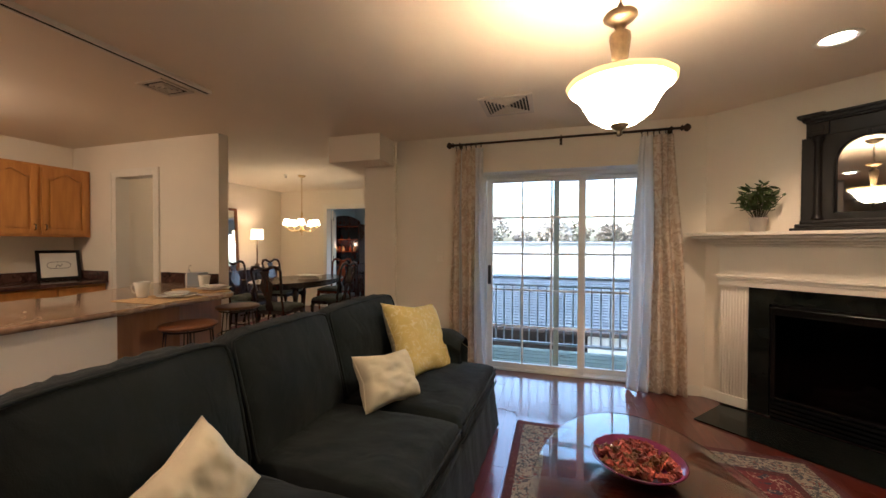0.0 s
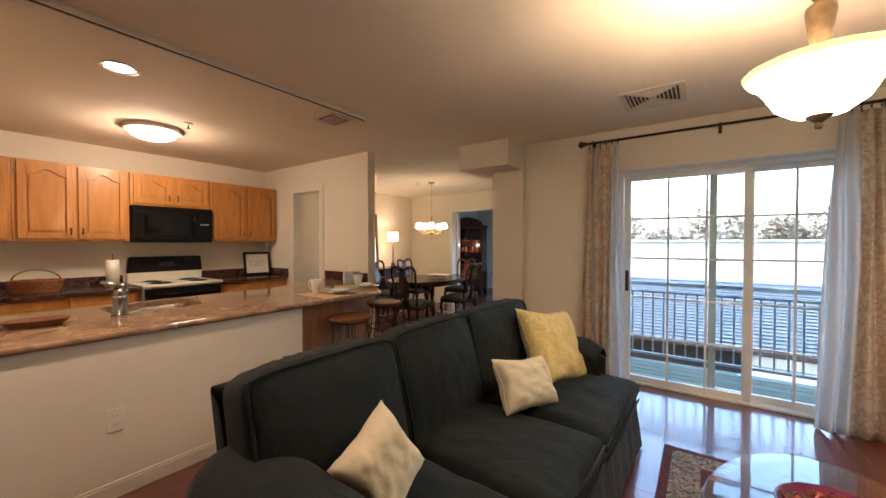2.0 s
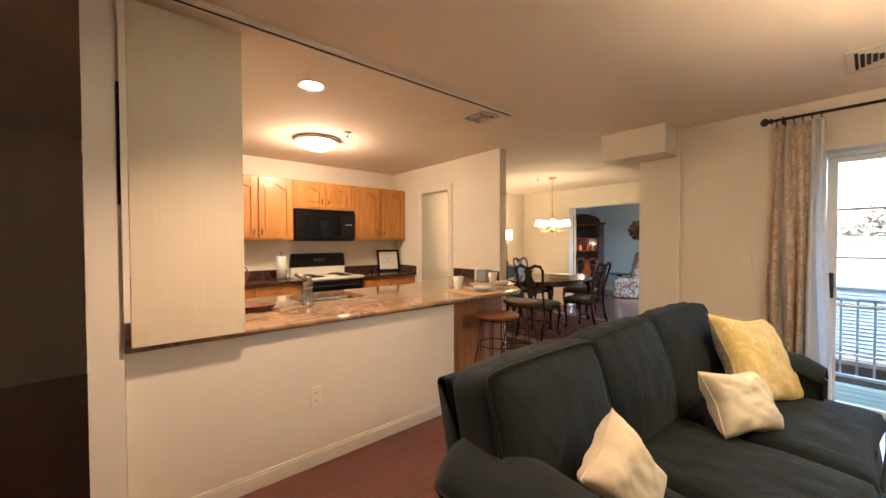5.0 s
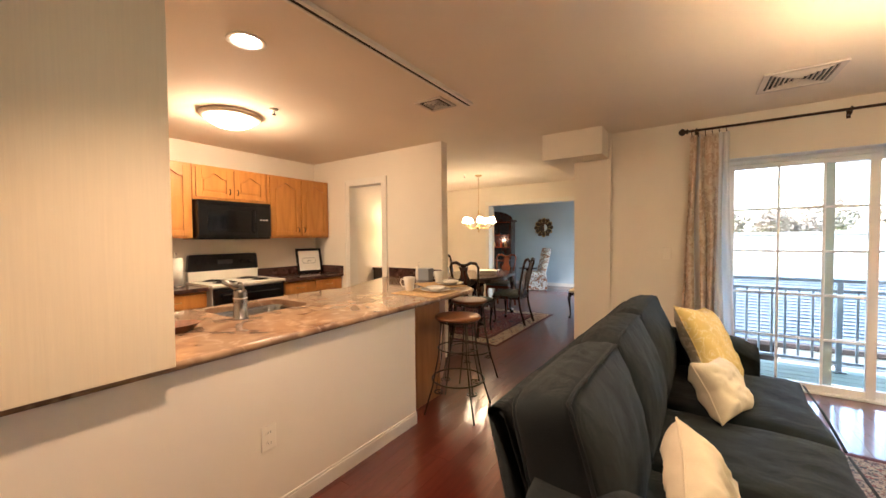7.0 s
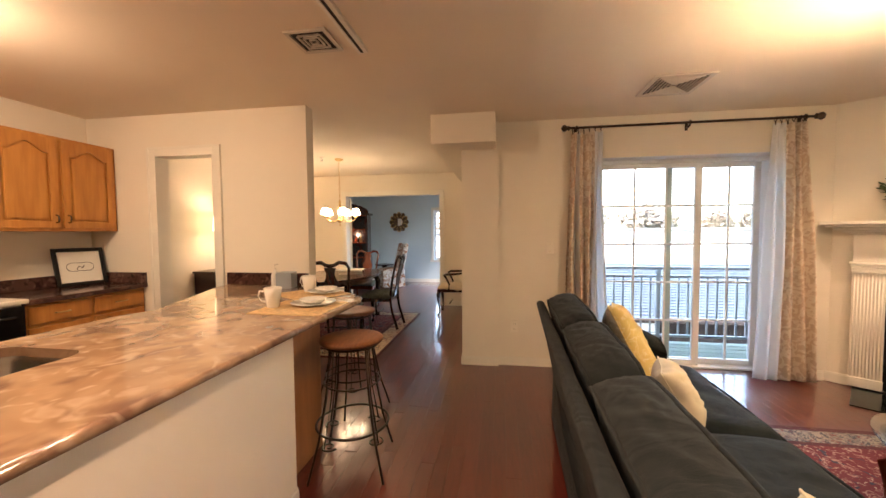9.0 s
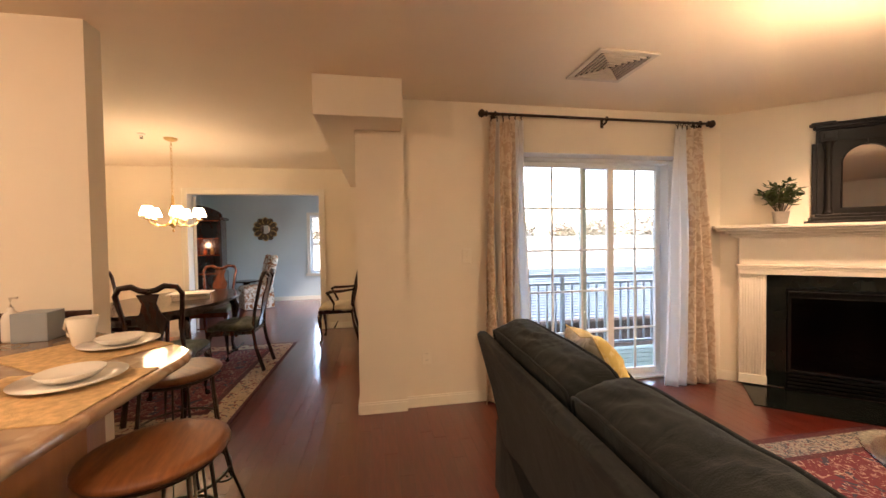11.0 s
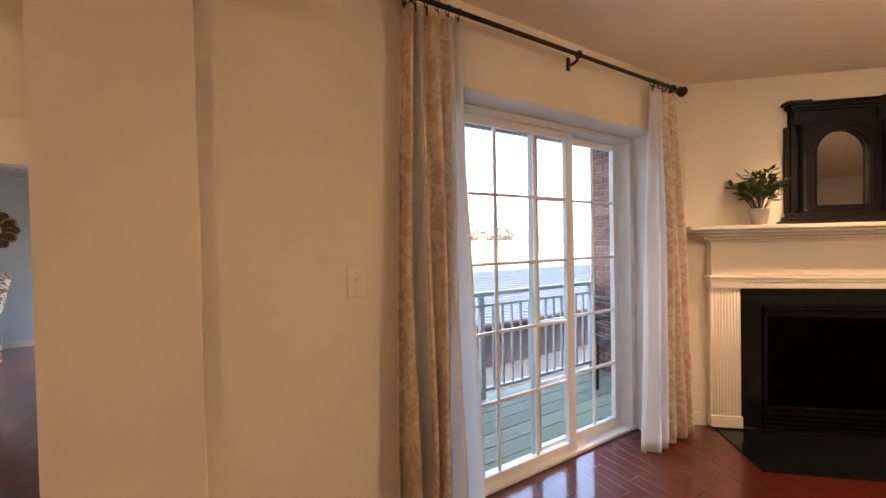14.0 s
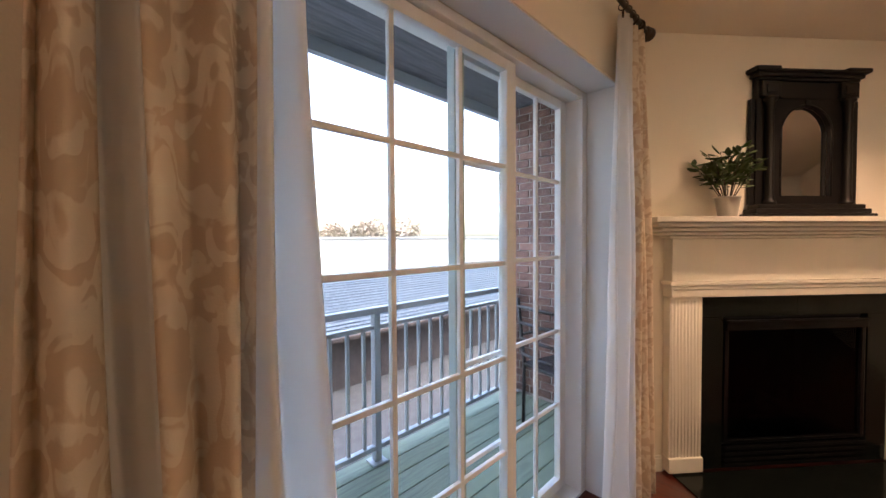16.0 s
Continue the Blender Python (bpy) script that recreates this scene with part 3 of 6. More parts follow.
def arm_shape(side):
    """A low rolled arm."""
    def f(u, v):
        x = -0.36 + 0.64 * u
        drop = 0.03 * u + 0.05 * max(0, u - 0.85) / 0.15
        cy, w, hh = (0.965, 0.105, 0.645) if side > 0 else (-1.10, 0.15, 0.60)
        if v < 0.5:
            t = v / 0.5
            yy = cy + side * w * (1.12 if 0.3 < t else 1.0) * math.cos(math.pi * t)
            zz = hh - drop + (0.085 if side > 0 else 0.12) * math.sin(math.pi * t)
        else:
            t = (v - 0.5) / 0.5
            yy = cy + side * w * (0.9 if t > 0.5 else -0.9)
            zz = (hh - drop) - (0.55 - drop) * math.sin(math.pi * t)
        return (x, yy + 0.006 * noise.noise((x * 8, v * 6, 3)), zz + 0.006 * noise.noise((x * 6, v * 8, side)))
    b = loft_sheet(f, 18, 40)
    bmesh.ops.remove_doubles(b, verts=b.verts, dist=0.001)
    bmesh.ops.holes_fill(b, edges=[e for e in b.edges if e.is_boundary], sides=0)
    return b


for sgn in (-1, 1):
    part("armrest", arm_shape(sgn), "sofa", sofa, smooth=True)


def box_cushion_point(a, b, c, w, h, d, seed):
    """A point of a stuffed box cushion: a through its thickness, b along, c up, each from -1 to 1."""
    q = (abs(a) ** 14 + abs(b) ** 14 + abs(c) ** 14) ** (-1 / 14)
    a, b, c = a * q, b * q, c * q
    swell = (1 - b ** 4) * (1 - c ** 2)
    x = a * d / 2 * (1 + (0.75 if a > 0 else 0.12) * swell)
    y = b * w / 2 * (1 + 0.015 * (1 - a * a) * (1 - c * c))
    z = c * h / 2
    if c > 0:
        z += (0.022 * (1 - a * a) * (1 - b ** 4) - 0.014 * abs(b) ** 5) * c
    # creases: fine ones running over the top, softer ones down the face
    top = max(0.0, c) ** 6
    z += top * (1 - a * a) * (0.011 * noise.noise((b * 15 * w + seed + a * 2, a * 1.2 + seed, seed * 3.1)) + 0.006 * noise.noise((b * 38 * w - a * 3, a * 2.0, seed)))
    x += (1 - c * c) * (1 - b ** 6) * (0.006 * noise.noise((b * 4 + seed * 5, c * 2.5, seed)) + 0.0035 * noise.noise((b * 12 + c * 3, c * 4, seed + 9)))
    x += 0.004 * noise.noise((b * 5, c * 2, seed * 2.0))
    return Vector((x, y, z))


# back cushions: boxed, piped on both rims, leaning on the frame
for i, (y0, y1, hc) in enumerate(((-1.125, -0.455, 0.50), (-0.460, 0.158, 0.515), (0.153, 0.940, 0.51))):
    w, d = y1 - y0, 0.165
    m = pose(-0.297, (y0 + y1) / 2, 0.690, 0, -15, 0)
    bm = bmesh.new()
    bmesh.ops.create_cube(bm, size=2)
    bmesh.ops.subdivide_edges(bm, edges=bm.edges[:], cuts=27, use_grid_fill=True)
    for v in bm.verts:
        v.co = m @ box_cushion_point(v.co.x, v.co.y, v.co.z, w, hc, d, i + 1.7)
    c = part("back_cushion", bm, "sofa", sofa, smooth=True)
    for side in (-1, 1):
        ring = []
        for k in range(96):
            t = 2 * math.pi * k / 96
            cb, cc = math.cos(t), math.sin(t)
            s = 1 / max(abs(cb), abs(cc))
            p = box_cushion_point(side, cb * s, cc * s, w, hc, d, i + 1.7)
            ring.append(m @ (p + Vector((side * 0.002, 0.003 * cb, 0.003 * cc))))
        part("piping", tube(ring, 0.0065, 7, closed=True), "sofa", c, smooth=True)
# seat cushions with piping; the end ones run out past the arms
for i, (y0, y1) in enumerate(((-1.09, -0.47), (-0.46, 0.14), (0.15, 1.03))):
    bm = cushion(0.80, y1 - y0 + 0.015, 0.19, 0.16, n=18, seed=i + 5, wrinkle=0.003)
    join(None, bm, pose(0.10, (y0 + y1) / 2, 0.405))
    c = part("seat_cushion", bm, "sofa", sofa, smooth=True)
    bm = bmesh.new()
    for zz in (0.445, 0.355):
        tube([(0.495, y0 + 0.02, zz), (0.503, (y0 + y1) / 2, zz + 0.004), (0.495, y1 - 0.02, zz)], 0.006, 6, bm)
    part("piping", bm, "sofa", c, smooth=True)


def skirt(u, v):
    y = -1.14 + 2.23 * u
    fold = 0.012 * math.exp(-((u * 3 - round(u * 3)) / 0.03) ** 2)
    return (0.468 + 0.03 * (1 - v) + fold * (1 - v) + 0.003 * math.sin(u * 80), y, 0.012 + 0.30 * v)


bm = loft_sheet(skirt, 90, 6)
def skirt_end(sg):
    return lambda u, v: (-0.36 + 0.83 * u, sg * ((1.08 if sg > 0 else 1.135) + 0.025 * (1 - v)) + 0.002 * math.sin(u * 40), 0.012 + 0.36 * v)
for sg in (-1, 1):
    join(bm, loft_sheet(skirt_end(sg), 20, 4))
join(bm, loft_sheet(lambda u, v: (-0.375 - 0.012 * (1 - v), -1.13 + 2.21 * u, 0.012 + 0.36 * v), 20, 4))
sk = part("skirt", bm, "sofa", sofa, smooth=True)
sk.modifiers.new("cloth", "SOLIDIFY").thickness = 0.006


def pillow(name, w, h, thick, m, material, label, seed, back=""):
    t = thing(name, label, "pillow")
    bm = cushion(w, h, thick, 0.55, n=14, seed=seed, wrinkle=0.005, edge=0.7)
    if back:
        for f in bm.faces:
            f.material_index = 1 if f.calc_center_median().z < 0 else 0
    join(None, bm, m)
    part("cover", bm, [material, back] if back else material, t, smooth=True)
    bm = bmesh.new()
    ring = []
    for k in range(64):
        a = 2 * math.pi * k / 64
        c, s = math.cos(a), math.sin(a)
        q = 1 / max(abs(c), abs(s))
        x, y = c * q, s * q
        p1 = 1 - 0.15 * (1 - abs(y)) * abs(x) ** 3
        p2 = 1 - 0.15 * (1 - abs(x)) * abs(y) ** 3
        ring.append(m @ Vector((x * w / 2 * p1, y * h / 2 * p2, 0)))
    part("seam", tube(ring, 0.0035, 5, bm, closed=True), material, t, smooth=True)


pillow("throw_pillow", 0.50, 0.55, 0.17, pose(-0.74, 2.59, 0.685, 0, 64, -14) @ pose(0, 0, 0, 0, 0, -9), "damask", "gold damask square pillow with an ivory back leaning on the sofa", 11, "ivory")
pillow("throw_pillow", 0.275, 0.40, 0.15, pose(-0.71, 2.06, 0.612, 0, 60, -16) @ pose(0, 0, 0, 0, 0, -8), "cream", "small plain cream pillow in front of the gold one", 12)
pillow("throw_pillow", 0.28, 0.28, 0.15, pose(-0.81, 1.06, 0.632, 0, 68, -4) @ pose(0, 0, 0, 0, 0, -64), "cream", "plain cream pillow by the near sofa arm", 13)

# rug under the coffee table
def rug(name, x0, x1, y0, y1, bands, label):
    t = thing(name, label, "rug")
    ins = 0.0
    for k, (nm, wd, mt) in enumerate(bands):
        z = 0.009 + 0.0012 * k
        a, b, c, d = x0 + ins, x1 - ins, y0 + ins, y1 - ins
        if wd:
            bm = bmesh.new()
            for p in ((a, b, c, c + wd), (a, b, d - wd, d), (a, a + wd, c + wd, d - wd), (b - wd, b, c + wd, d - wd)):
                box(p[0], p[1], p[2], p[3], 0.001, z, bm=bm)
            part(nm, bm, mt, t)
            ins += wd
        else:
            part(nm, box(a, b, c, d, 0.001, z), mt, t)


rug("area_rug", -0.13, 1.62, 0.62, 3.065, (("edge_band", 0.05, "rug_edge"), ("border", 0.15, "rug_grey"), ("inner_band", 0.04, "rug_edge"), ("field", 0, "rug_field")), "oriental rug with grey patterned border under the coffee table")

# coffee table: oval cherry top under bevelled glass
ct = thing("coffee_table", "oval cherry coffee table with a clear glass top", "table", (0.46, 1.62, 0))
part("tabletop", slab(ellipse(0, 0, 0.385, 0.74), 0.395, 0.425, 0.006), "wood_table", ct)
part("glass_top", slab(ellipse(0, 0, 0.415, 0.775, 72), 0.4275, 0.4395, 0.003), "tabglass", ct)
for sx, sy in ((-1, -1), (-1, 1), (1, -1), (1, 1)):
    pts = [(sx * 0.22, sy * 0.50, 0.395), (sx * 0.25, sy * 0.54, 0.30), (sx * 0.24, sy * 0.53, 0.15), (sx * 0.27, sy * 0.58, 0.035)]
    leg = part("leg", tube(pts, [0.035, 0.03, 0.02, 0.018], 10), "wood_table", ct, smooth=True)
    part("foot", lathe([(0, 0.012), (0.02, 0.012), (0.026, 0.025), (0.02, 0.045), (0, 0.05)], 14, (sx * 0.27, sy * 0.58, 0)), "chrome", leg, "chrome ball foot", smooth=True)

bw = thing("potpourri_bowl", "plum glass bowl filled with dried petals on the coffee table", "bowl", (0.44, 1.86, 0.4395))
part("bowl", lathe([(0, 0.001), (0.06, 0.001), (0.075, 0.008), (0.13, 0.035), (0.168, 0.066), (0.163, 0.068), (0.125, 0.040), (0.07, 0.015), (0, 0.012)], 40), "bowl", bw, smooth=True)
random.seed(5)
petal_mesh = []
for k in range(3):
    b = cushion(0.05, 0.035, 0.016, 0.6, n=3, seed=k, wrinkle=0.02)
    me = bpy.data.meshes.new("petal")
    b.to_mesh(me), b.free()
    me.materials.append(M["dry"] if k else M["cane"])
    petal_mesh.append(me)
for i in range(70):
    r, a = 0.13 * math.sqrt(random.random()), random.uniform(0, 6.28)
    o = new("petal", petal_mesh[i % 3])
    o.parent = bw
    o.matrix_basis = pose(r * math.cos(a), r * math.sin(a), 0.05 + 0.028 * (1 - r / 0.13) + random.uniform(-0.004, 0.01), random.uniform(-50, 50), random.uniform(-50, 50), random.uniform(0, 360))

# pendant
pd = thing("pendant_lamp", "bronze pendant with a lit scalloped alabaster glass bowl", "ceiling light", (*PENDANT, 0))
part("canopy", lathe([(0, 2.44), (0.07, 2.44), (0.065, 2.425), (0.03, 2.40), (0, 2.40)], 24), "bronze", pd, smooth=True)
bm = bmesh.new()
for i in range(8):
    z = 2.40 - 0.0235 * i
    tube([(0.008 * math.cos(t) * (i % 2), 0.008 * math.cos(t) * ((i + 1) % 2), z - 0.015 + 0.016 * math.sin(t)) for t in [k * 0.5236 for k in range(12)]], 0.0025, 5, bm, closed=True)
part("chain", bm, "bronze", pd, smooth=True)
part("stem", lathe([(0, 2.225), (0.010, 2.225), (0.016, 2.205), (0.058, 2.190), (0.060, 2.180), (0.044, 2.166), (0.026, 2.155), (0.015, 2.135), (0.036, 2.118), (0.038, 2.10), (0.030, 2.04), (0.022, 1.99), (0.018, 1.92), (0.012, 1.79), (0, 1.79)], 28, wobble=0.02, lobes=12), "bronze", pd, smooth=True)
sh = part("glass_bowl", lathe([(0.026, 1.775), (0.066, 1.782), (0.110, 1.815), (0.135, 1.862), (0.157, 1.895), (0.182, 1.915)], 64, wobble=0.004, lobes=12), "bowlglow", pd, smooth=True)
part("rim", lathe([(0.182, 1.915), (0.191, 1.924), (0.192, 1.933), (0.186, 1.935), (0.171, 1.913)], 64, wobble=0.008, lobes=12), "rimglow", pd, "amber edged rim", smooth=True)
part("finial", lathe([(0, 1.733), (0.008, 1.735), (0.011, 1.743), (0.007, 1.752), (0.015, 1.758), (0.033, 1.772), (0.034, 1.780), (0.015, 1.788), (0, 1.788)], 24), "bronze", pd, smooth=True)

# recessed lights
for (x, y) in ((1.575, 2.81), (-2.84, 0.89), (-1.60, 0.40)):
    r = thing("recessed_light", "lit recessed ceiling light with a white trim ring", "ceiling light", (x, y, H))
    part("trim_ring", lathe([(0.07, -0.001), (0.095, -0.004), (0.10, -0.008), (0.095, -0.012), (0.075, -0.010), (0.068, -0.002)], 32), "trim", r, smooth=True)
    part("bulb", lathe([(0, -0.012), (0.04, -0.011), (0.062, -0.006), (0.066, -0.002), (0, -0.0015)], 24), "bulbglow", r, smooth=True)


def ceiling_vent(cx, cy, size, rz, label):
    """A square stepped diffuser with a wedge of louvres on each side."""
    v = thing("ceiling_vent", label, "vent", (cx, cy, H), rz)
    h = size / 2
    w = 0.035 if size > 0.3 else 0.022
    part("backing", box(-h + 0.02, h - 0.02, -h + 0.02, h - 0.02, -0.004, -0.001), "dark", v)
    bm = bmesh.new()
    for a, b, c, d in ((-h, h, -h, -h + w), (-h, h, h - w, h), (-h, -h + w, -h + w, h - w), (h - w, h, -h + w, h - w)):
        box(a, b, c, d, -0.014, -0.001, 0.003, bm)
    part("frame", bm, "vent", v)
    n = 6 if size > 0.3 else 3
    for k in range(n):
        q = (h - 0.05) * (1 - k / n)
        for s in range(4):
            bm = plate([(-q, -0.015), (q, -0.015), (q - 0.008, -0.005), (-q + 0.008, -0.005)], 0.007, pose(0, 0, 0, 0, 0, 90 * s) @ pose(0, -q, 0))
            part("slat", bm, "vent", v)


ceiling_vent(-0.24, 3.27, 0.40, 0, "cream square louvred ceiling vent near the sliding door")
ceiling_vent(-2.54, 2.24, 0.24, 0, "small cream louvred ceiling vent over the bar")

# curtain rod, rings, curtains
rod = thing("curtain_rod", "dark bronze curtain rod with turned finials", "curtain rod")
part("rod", tube([(-0.86, 3.925, 2.33), (1.16, 3.925, 2.33)], 0.011, 10), "iron", rod, smooth=True)
for sx, x in ((-1, -0.86), (1, 1.16)):
    prof = [(0, 0), (0.016, 0.002), (0.026, 0.012), (0.014, 0.024), (0.028, 0.036), (0.034, 0.05), (0.026, 0.066), (0.01, 0.078), (0, 0.08)]
    bm = lathe(prof, 18)
    join(None, bm, pose(x, 3.925, 2.33, 0, 90 * sx, 0))
    part("finial", bm, "iron", rod, smooth=True)
for x in (-0.80, 0.18, 1.09):
    bm = tube([(x, 3.998, 2.30), (x, 3.96, 2.298), (x, 3.93, 2.308)], 0.008, 8)
    box(x - 0.012, x + 0.012, 3.99, 4.0, 2.275, 2.345, 0.003, bm)
    tube([(x, 3.925 + 0.017 * math.cos(t), 2.33 + 0.017 * math.sin(t)) for t in [k * 0.5236 for k in range(12)]], 0.006, 6, bm, closed=True)
    part("bracket", bm, "iron", rod, smooth=True)


def curtain(label, xt0, xt1, xb0, xb1, folds, seed, zb, lead):
    """A hanging panel of soft folds: patterned face into the room, pale lining on the door side where the hem edge turns."""
    c = thing("curtain", label, "curtain")

    def f(u, v):
        x = (xt0 + (xt1 - xt0) * u) * (1 - v) + (xb0 + (xb1 - xb0) * u) * v
        x += 0.012 * math.sin(v * 5 + u * 9 + seed)
        amp = 0.020 + 0.028 * v
        y = 3.925 + amp * math.sin(2 * math.pi * folds * u + 0.5 * math.sin(v * 4 + seed)) + 0.012 * noise.noise((u * 6, v * 3, seed))
        return (x, min(y, 3.982), 2.285 - (2.285 - zb) * v - 0.01 * math.sin(u * folds * 6.28) * v)

    for a, b, mt in lead:
        bm = loft_sheet(lambda u, v: f(a + (b - a) * u, v), max(12, int(90 * (b - a))), 40)
        face = part("drape" if mt == "curtain" else "lining", bm, mt, c, "" if mt == "curtain" else "pale lining turned to the light", smooth=True)
        face.modifiers.new("cloth", "SOLIDIFY").thickness = 0.003
    for i in range(6):
        x = xt0 + (xt1 - xt0) * (i + 0.5) / 6
        ring = [(x + 0.004 * math.sin(t), 3.925 + 0.020 * math.cos(t), 2.322 + 0.020 * math.sin(t)) for t in [k * 0.4488 for k in range(14)]]
        bm = tube(ring, 0.0025, 6, closed=True)
        box(x - 0.003, x + 0.003, 3.921, 3.929, 2.270, 2.303, 0.001, bm)
        part("curtain_ring", bm, "iron", c, smooth=True)


curtain("beige jacquard curtain with pale lining, drawn to the handle side", -0.86, -0.555, -0.90, -0.515, 5, 1.0, 0.012, ((0.0, 0.22, "curtain"), (0.22, 0.33, "lining"), (0.33, 0.70, "curtain"), (0.70, 1.0, "lining")))
curtain("beige jacquard curtain with pale lining, drawn to the hearth side", 0.84, 1.12, 0.74, 1.24, 5, 2.3, 0.012, ((0.0, 0.40, "lining"), (0.40, 1.0, "curtain")))


def wall_plate(x, y, z, rz, kind_name, label):
    p = thing(kind_name, label, "socket" if kind_name == "power_outlet" else "switch", (x, y, z), rz)
    part("cover_plate", box(-0.037, 0.037, -0.009, 0, -0.06, 0.06, 0.004), "outlet", p)
    if kind_name == "power_outlet":
        for s in (-1, 1):
            part("receptacle", slab(ellipse(0, 0, 0.017, 0.014, 16), 0, 0.003), "outlet", p).matrix_basis = pose(0, -0.0085, s * 0.025, 90, 0, 0)
            bm = box(-0.008, -0.006, -0.0125, -0.011, s * 0.025 - 0.004, s * 0.025 + 0.006)
            box(0.006, 0.008, -0.0125, -0.011, s * 0.025 - 0.004, s * 0.025 + 0.006, bm=bm)
            part("slot", bm, "dark", p)
    else:
        part("toggle", box(-0.005, 0.005, -0.021, -0.005, -0.004, 0.014, 0.002), "outlet", p)
        bm = box(-0.002, 0.002, -0.0105, -0.009, 0.032, 0.036)
        box(-0.002, 0.002, -0.0105, -0.009, -0.036, -0.032, bm=bm)
        part("screw", bm, "brass", p)


wall_plate(-1.028, 4.0, 1.196, 0, "light_switch", "ivory toggle light switch on the cream wall")
wall_plate(-1.37, 4.0, 0.40, 0, "power_outlet", "ivory double power outlet low on the cream wall")
wall_plate(-2.51, 0.77, 0.42, 90, "power_outlet", "white double power outlet low on the peninsula wall")

# ---- fireplace ----
fpl = thing("fireplace", "white fluted mantelpiece round a black marble gas fireplace", "fireplace", (CX, CY, 0), CA)
def P(name, pieces, material, parent=None, label="", bevel=0.004):
    bm = bmesh.new()
    for p in pieces:
        box(*p, bevel=bevel, bm=bm)
    return part(name, bm, material, parent or fpl, label)
P("mantel_shelf", [(-0.05, 1.86, -0.225, 0, 1.395, 1.422)], "trim")
P("crown_moulding", [(-0.02, 1.83, -0.19, 0, 1.372, 1.394), (0.03, 1.78, -0.15, 0, 1.350, 1.371), (0.08, 1.73, -0.115, 0, 1.330, 1.349), (0.115, 1.695, -0.09, 0, 1.312, 1.329)], "trim", bevel=0.008)
P("frieze", [(0.145, 1.665, -0.07, 0, 1.08, 1.311)], "trim")
P("architrave", [(0.125, 1.685, -0.088, 0, 1.058, 1.079), (0.135, 1.675, -0.080, 0, 1.036, 1.057), (0.14, 1.67, -0.074, 0, 0.992, 1.035)], "trim", bevel=0.006)
for x0 in (0.145, 1.475):
    pl = P("pilaster", [(x0, x0 + 0.19, -0.052, 0, 0.021, 0.990)], "trim")
    for k in range(9):
        xa = x0 + 0.009 + k * 0.0196
        bm = tube([(xa + 0.008, -0.0465, 0.10), (xa + 0.008, -0.0465, 0.975)], 0.0070, 10)
        part("flute", bm, "trim", pl, smooth=True)
    P("plinth", [(x0 - 0.004, x0 + 0.194, -0.066, -0.001, 0.020, 0.10)], "trim")
for nm, p in (("facing_slab", (0.336, 0.464, -0.045, 0, 0.022, 0.875)), ("facing_slab", (1.346, 1.474, -0.045, 0, 0.022, 0.875)), ("facing_slab", (0.336, 0.904, -0.045, 0, 0.876, 0.991)), ("facing_slab", (0.906, 1.474, -0.045, 0, 0.876, 0.991))):
    P(nm, [p], "marble", bevel=0.0015)
for k in range(3):
    xa = 0.17 + k * 0.49
    P("hearth_slab", [(xa, xa + 0.488, -0.545, -0.05, 0.0005, 0.010)], "marble", bevel=0.002)
P("firebox", [(0.466, 1.344, 0.34, 0.36, 0.0, 0.87), (0.466, 0.486, -0.01, 0.34, 0.0, 0.87), (1.324, 1.344, -0.01, 0.34, 0.0, 0.87), (0.486, 1.324, -0.01, 0.34, 0.85, 0.87), (0.486, 1.324, -0.01, 0.34, 0.0, 0.12)], "soot", bevel=0.0)
P("firebox_hood", [(0.475, 1.335, -0.060, -0.012, 0.80, 0.845), (0.475, 1.335, -0.075, -0.012, 0.845, 0.858)], "black")
P("louvre", [(0.475, 1.335, -0.055, -0.02, 0.03 + 0.032 * k, 0.05 + 0.032 * k) for k in range(4)], "black", bevel=0.002)
P("firebox_door_frame", [(0.475, 0.50, -0.045, -0.015, 0.16, 0.80), (1.31, 1.335, -0.045, -0.015, 0.16, 0.80), (0.50, 1.31, -0.045, -0.015, 0.16, 0.18)], "black")
M["smoked"] = glass_mat("smoked_glass", (0.13, 0.125, 0.12))
M["smoked"].node_tree.nodes["Principled BSDF"].inputs["IOR"].default_value = 1.2
M["log"] = mat("ceramic_log", (0.05, 0.034, 0.024), 0.9, scale=14, vary=0.6, bump=0.6, bump_scale=60)
for (x0, y0, z0, x1, y1, z1, r) in ((0.62, 0.12, 0.17, 1.20, 0.16, 0.19, 0.045), (0.66, 0.22, 0.20, 1.14, 0.24, 0.21, 0.05), (0.70, 0.08, 0.24, 0.98, 0.24, 0.30, 0.032), (1.15, 0.08, 0.24, 0.92, 0.26, 0.31, 0.03)):
    pts = [(x0 + (x1 - x0) * t, y0 + (y1 - y0) * t + 0.012 * math.sin(t * 7), z0 + (z1 - z0) * t + 0.01 * math.sin(t * 9)) for t in [i / 8 for i in range(9)]]
    part("log", tube(pts, [r * (0.85 + 0.2 * math.sin(i * 2.1)) for i in range(9)], 10), "log", fpl, smooth=True)
part("glass_front", box(0.50, 1.31, -0.030, -0.026, 0.18, 0.80), "smoked", fpl, "smoked firebox glass")
P("grate", [(0.58 + 0.1 * k, 0.592 + 0.1 * k, 0.03, 0.30, 0.125, 0.137) for k in range(7)], "iron", bevel=0.0)

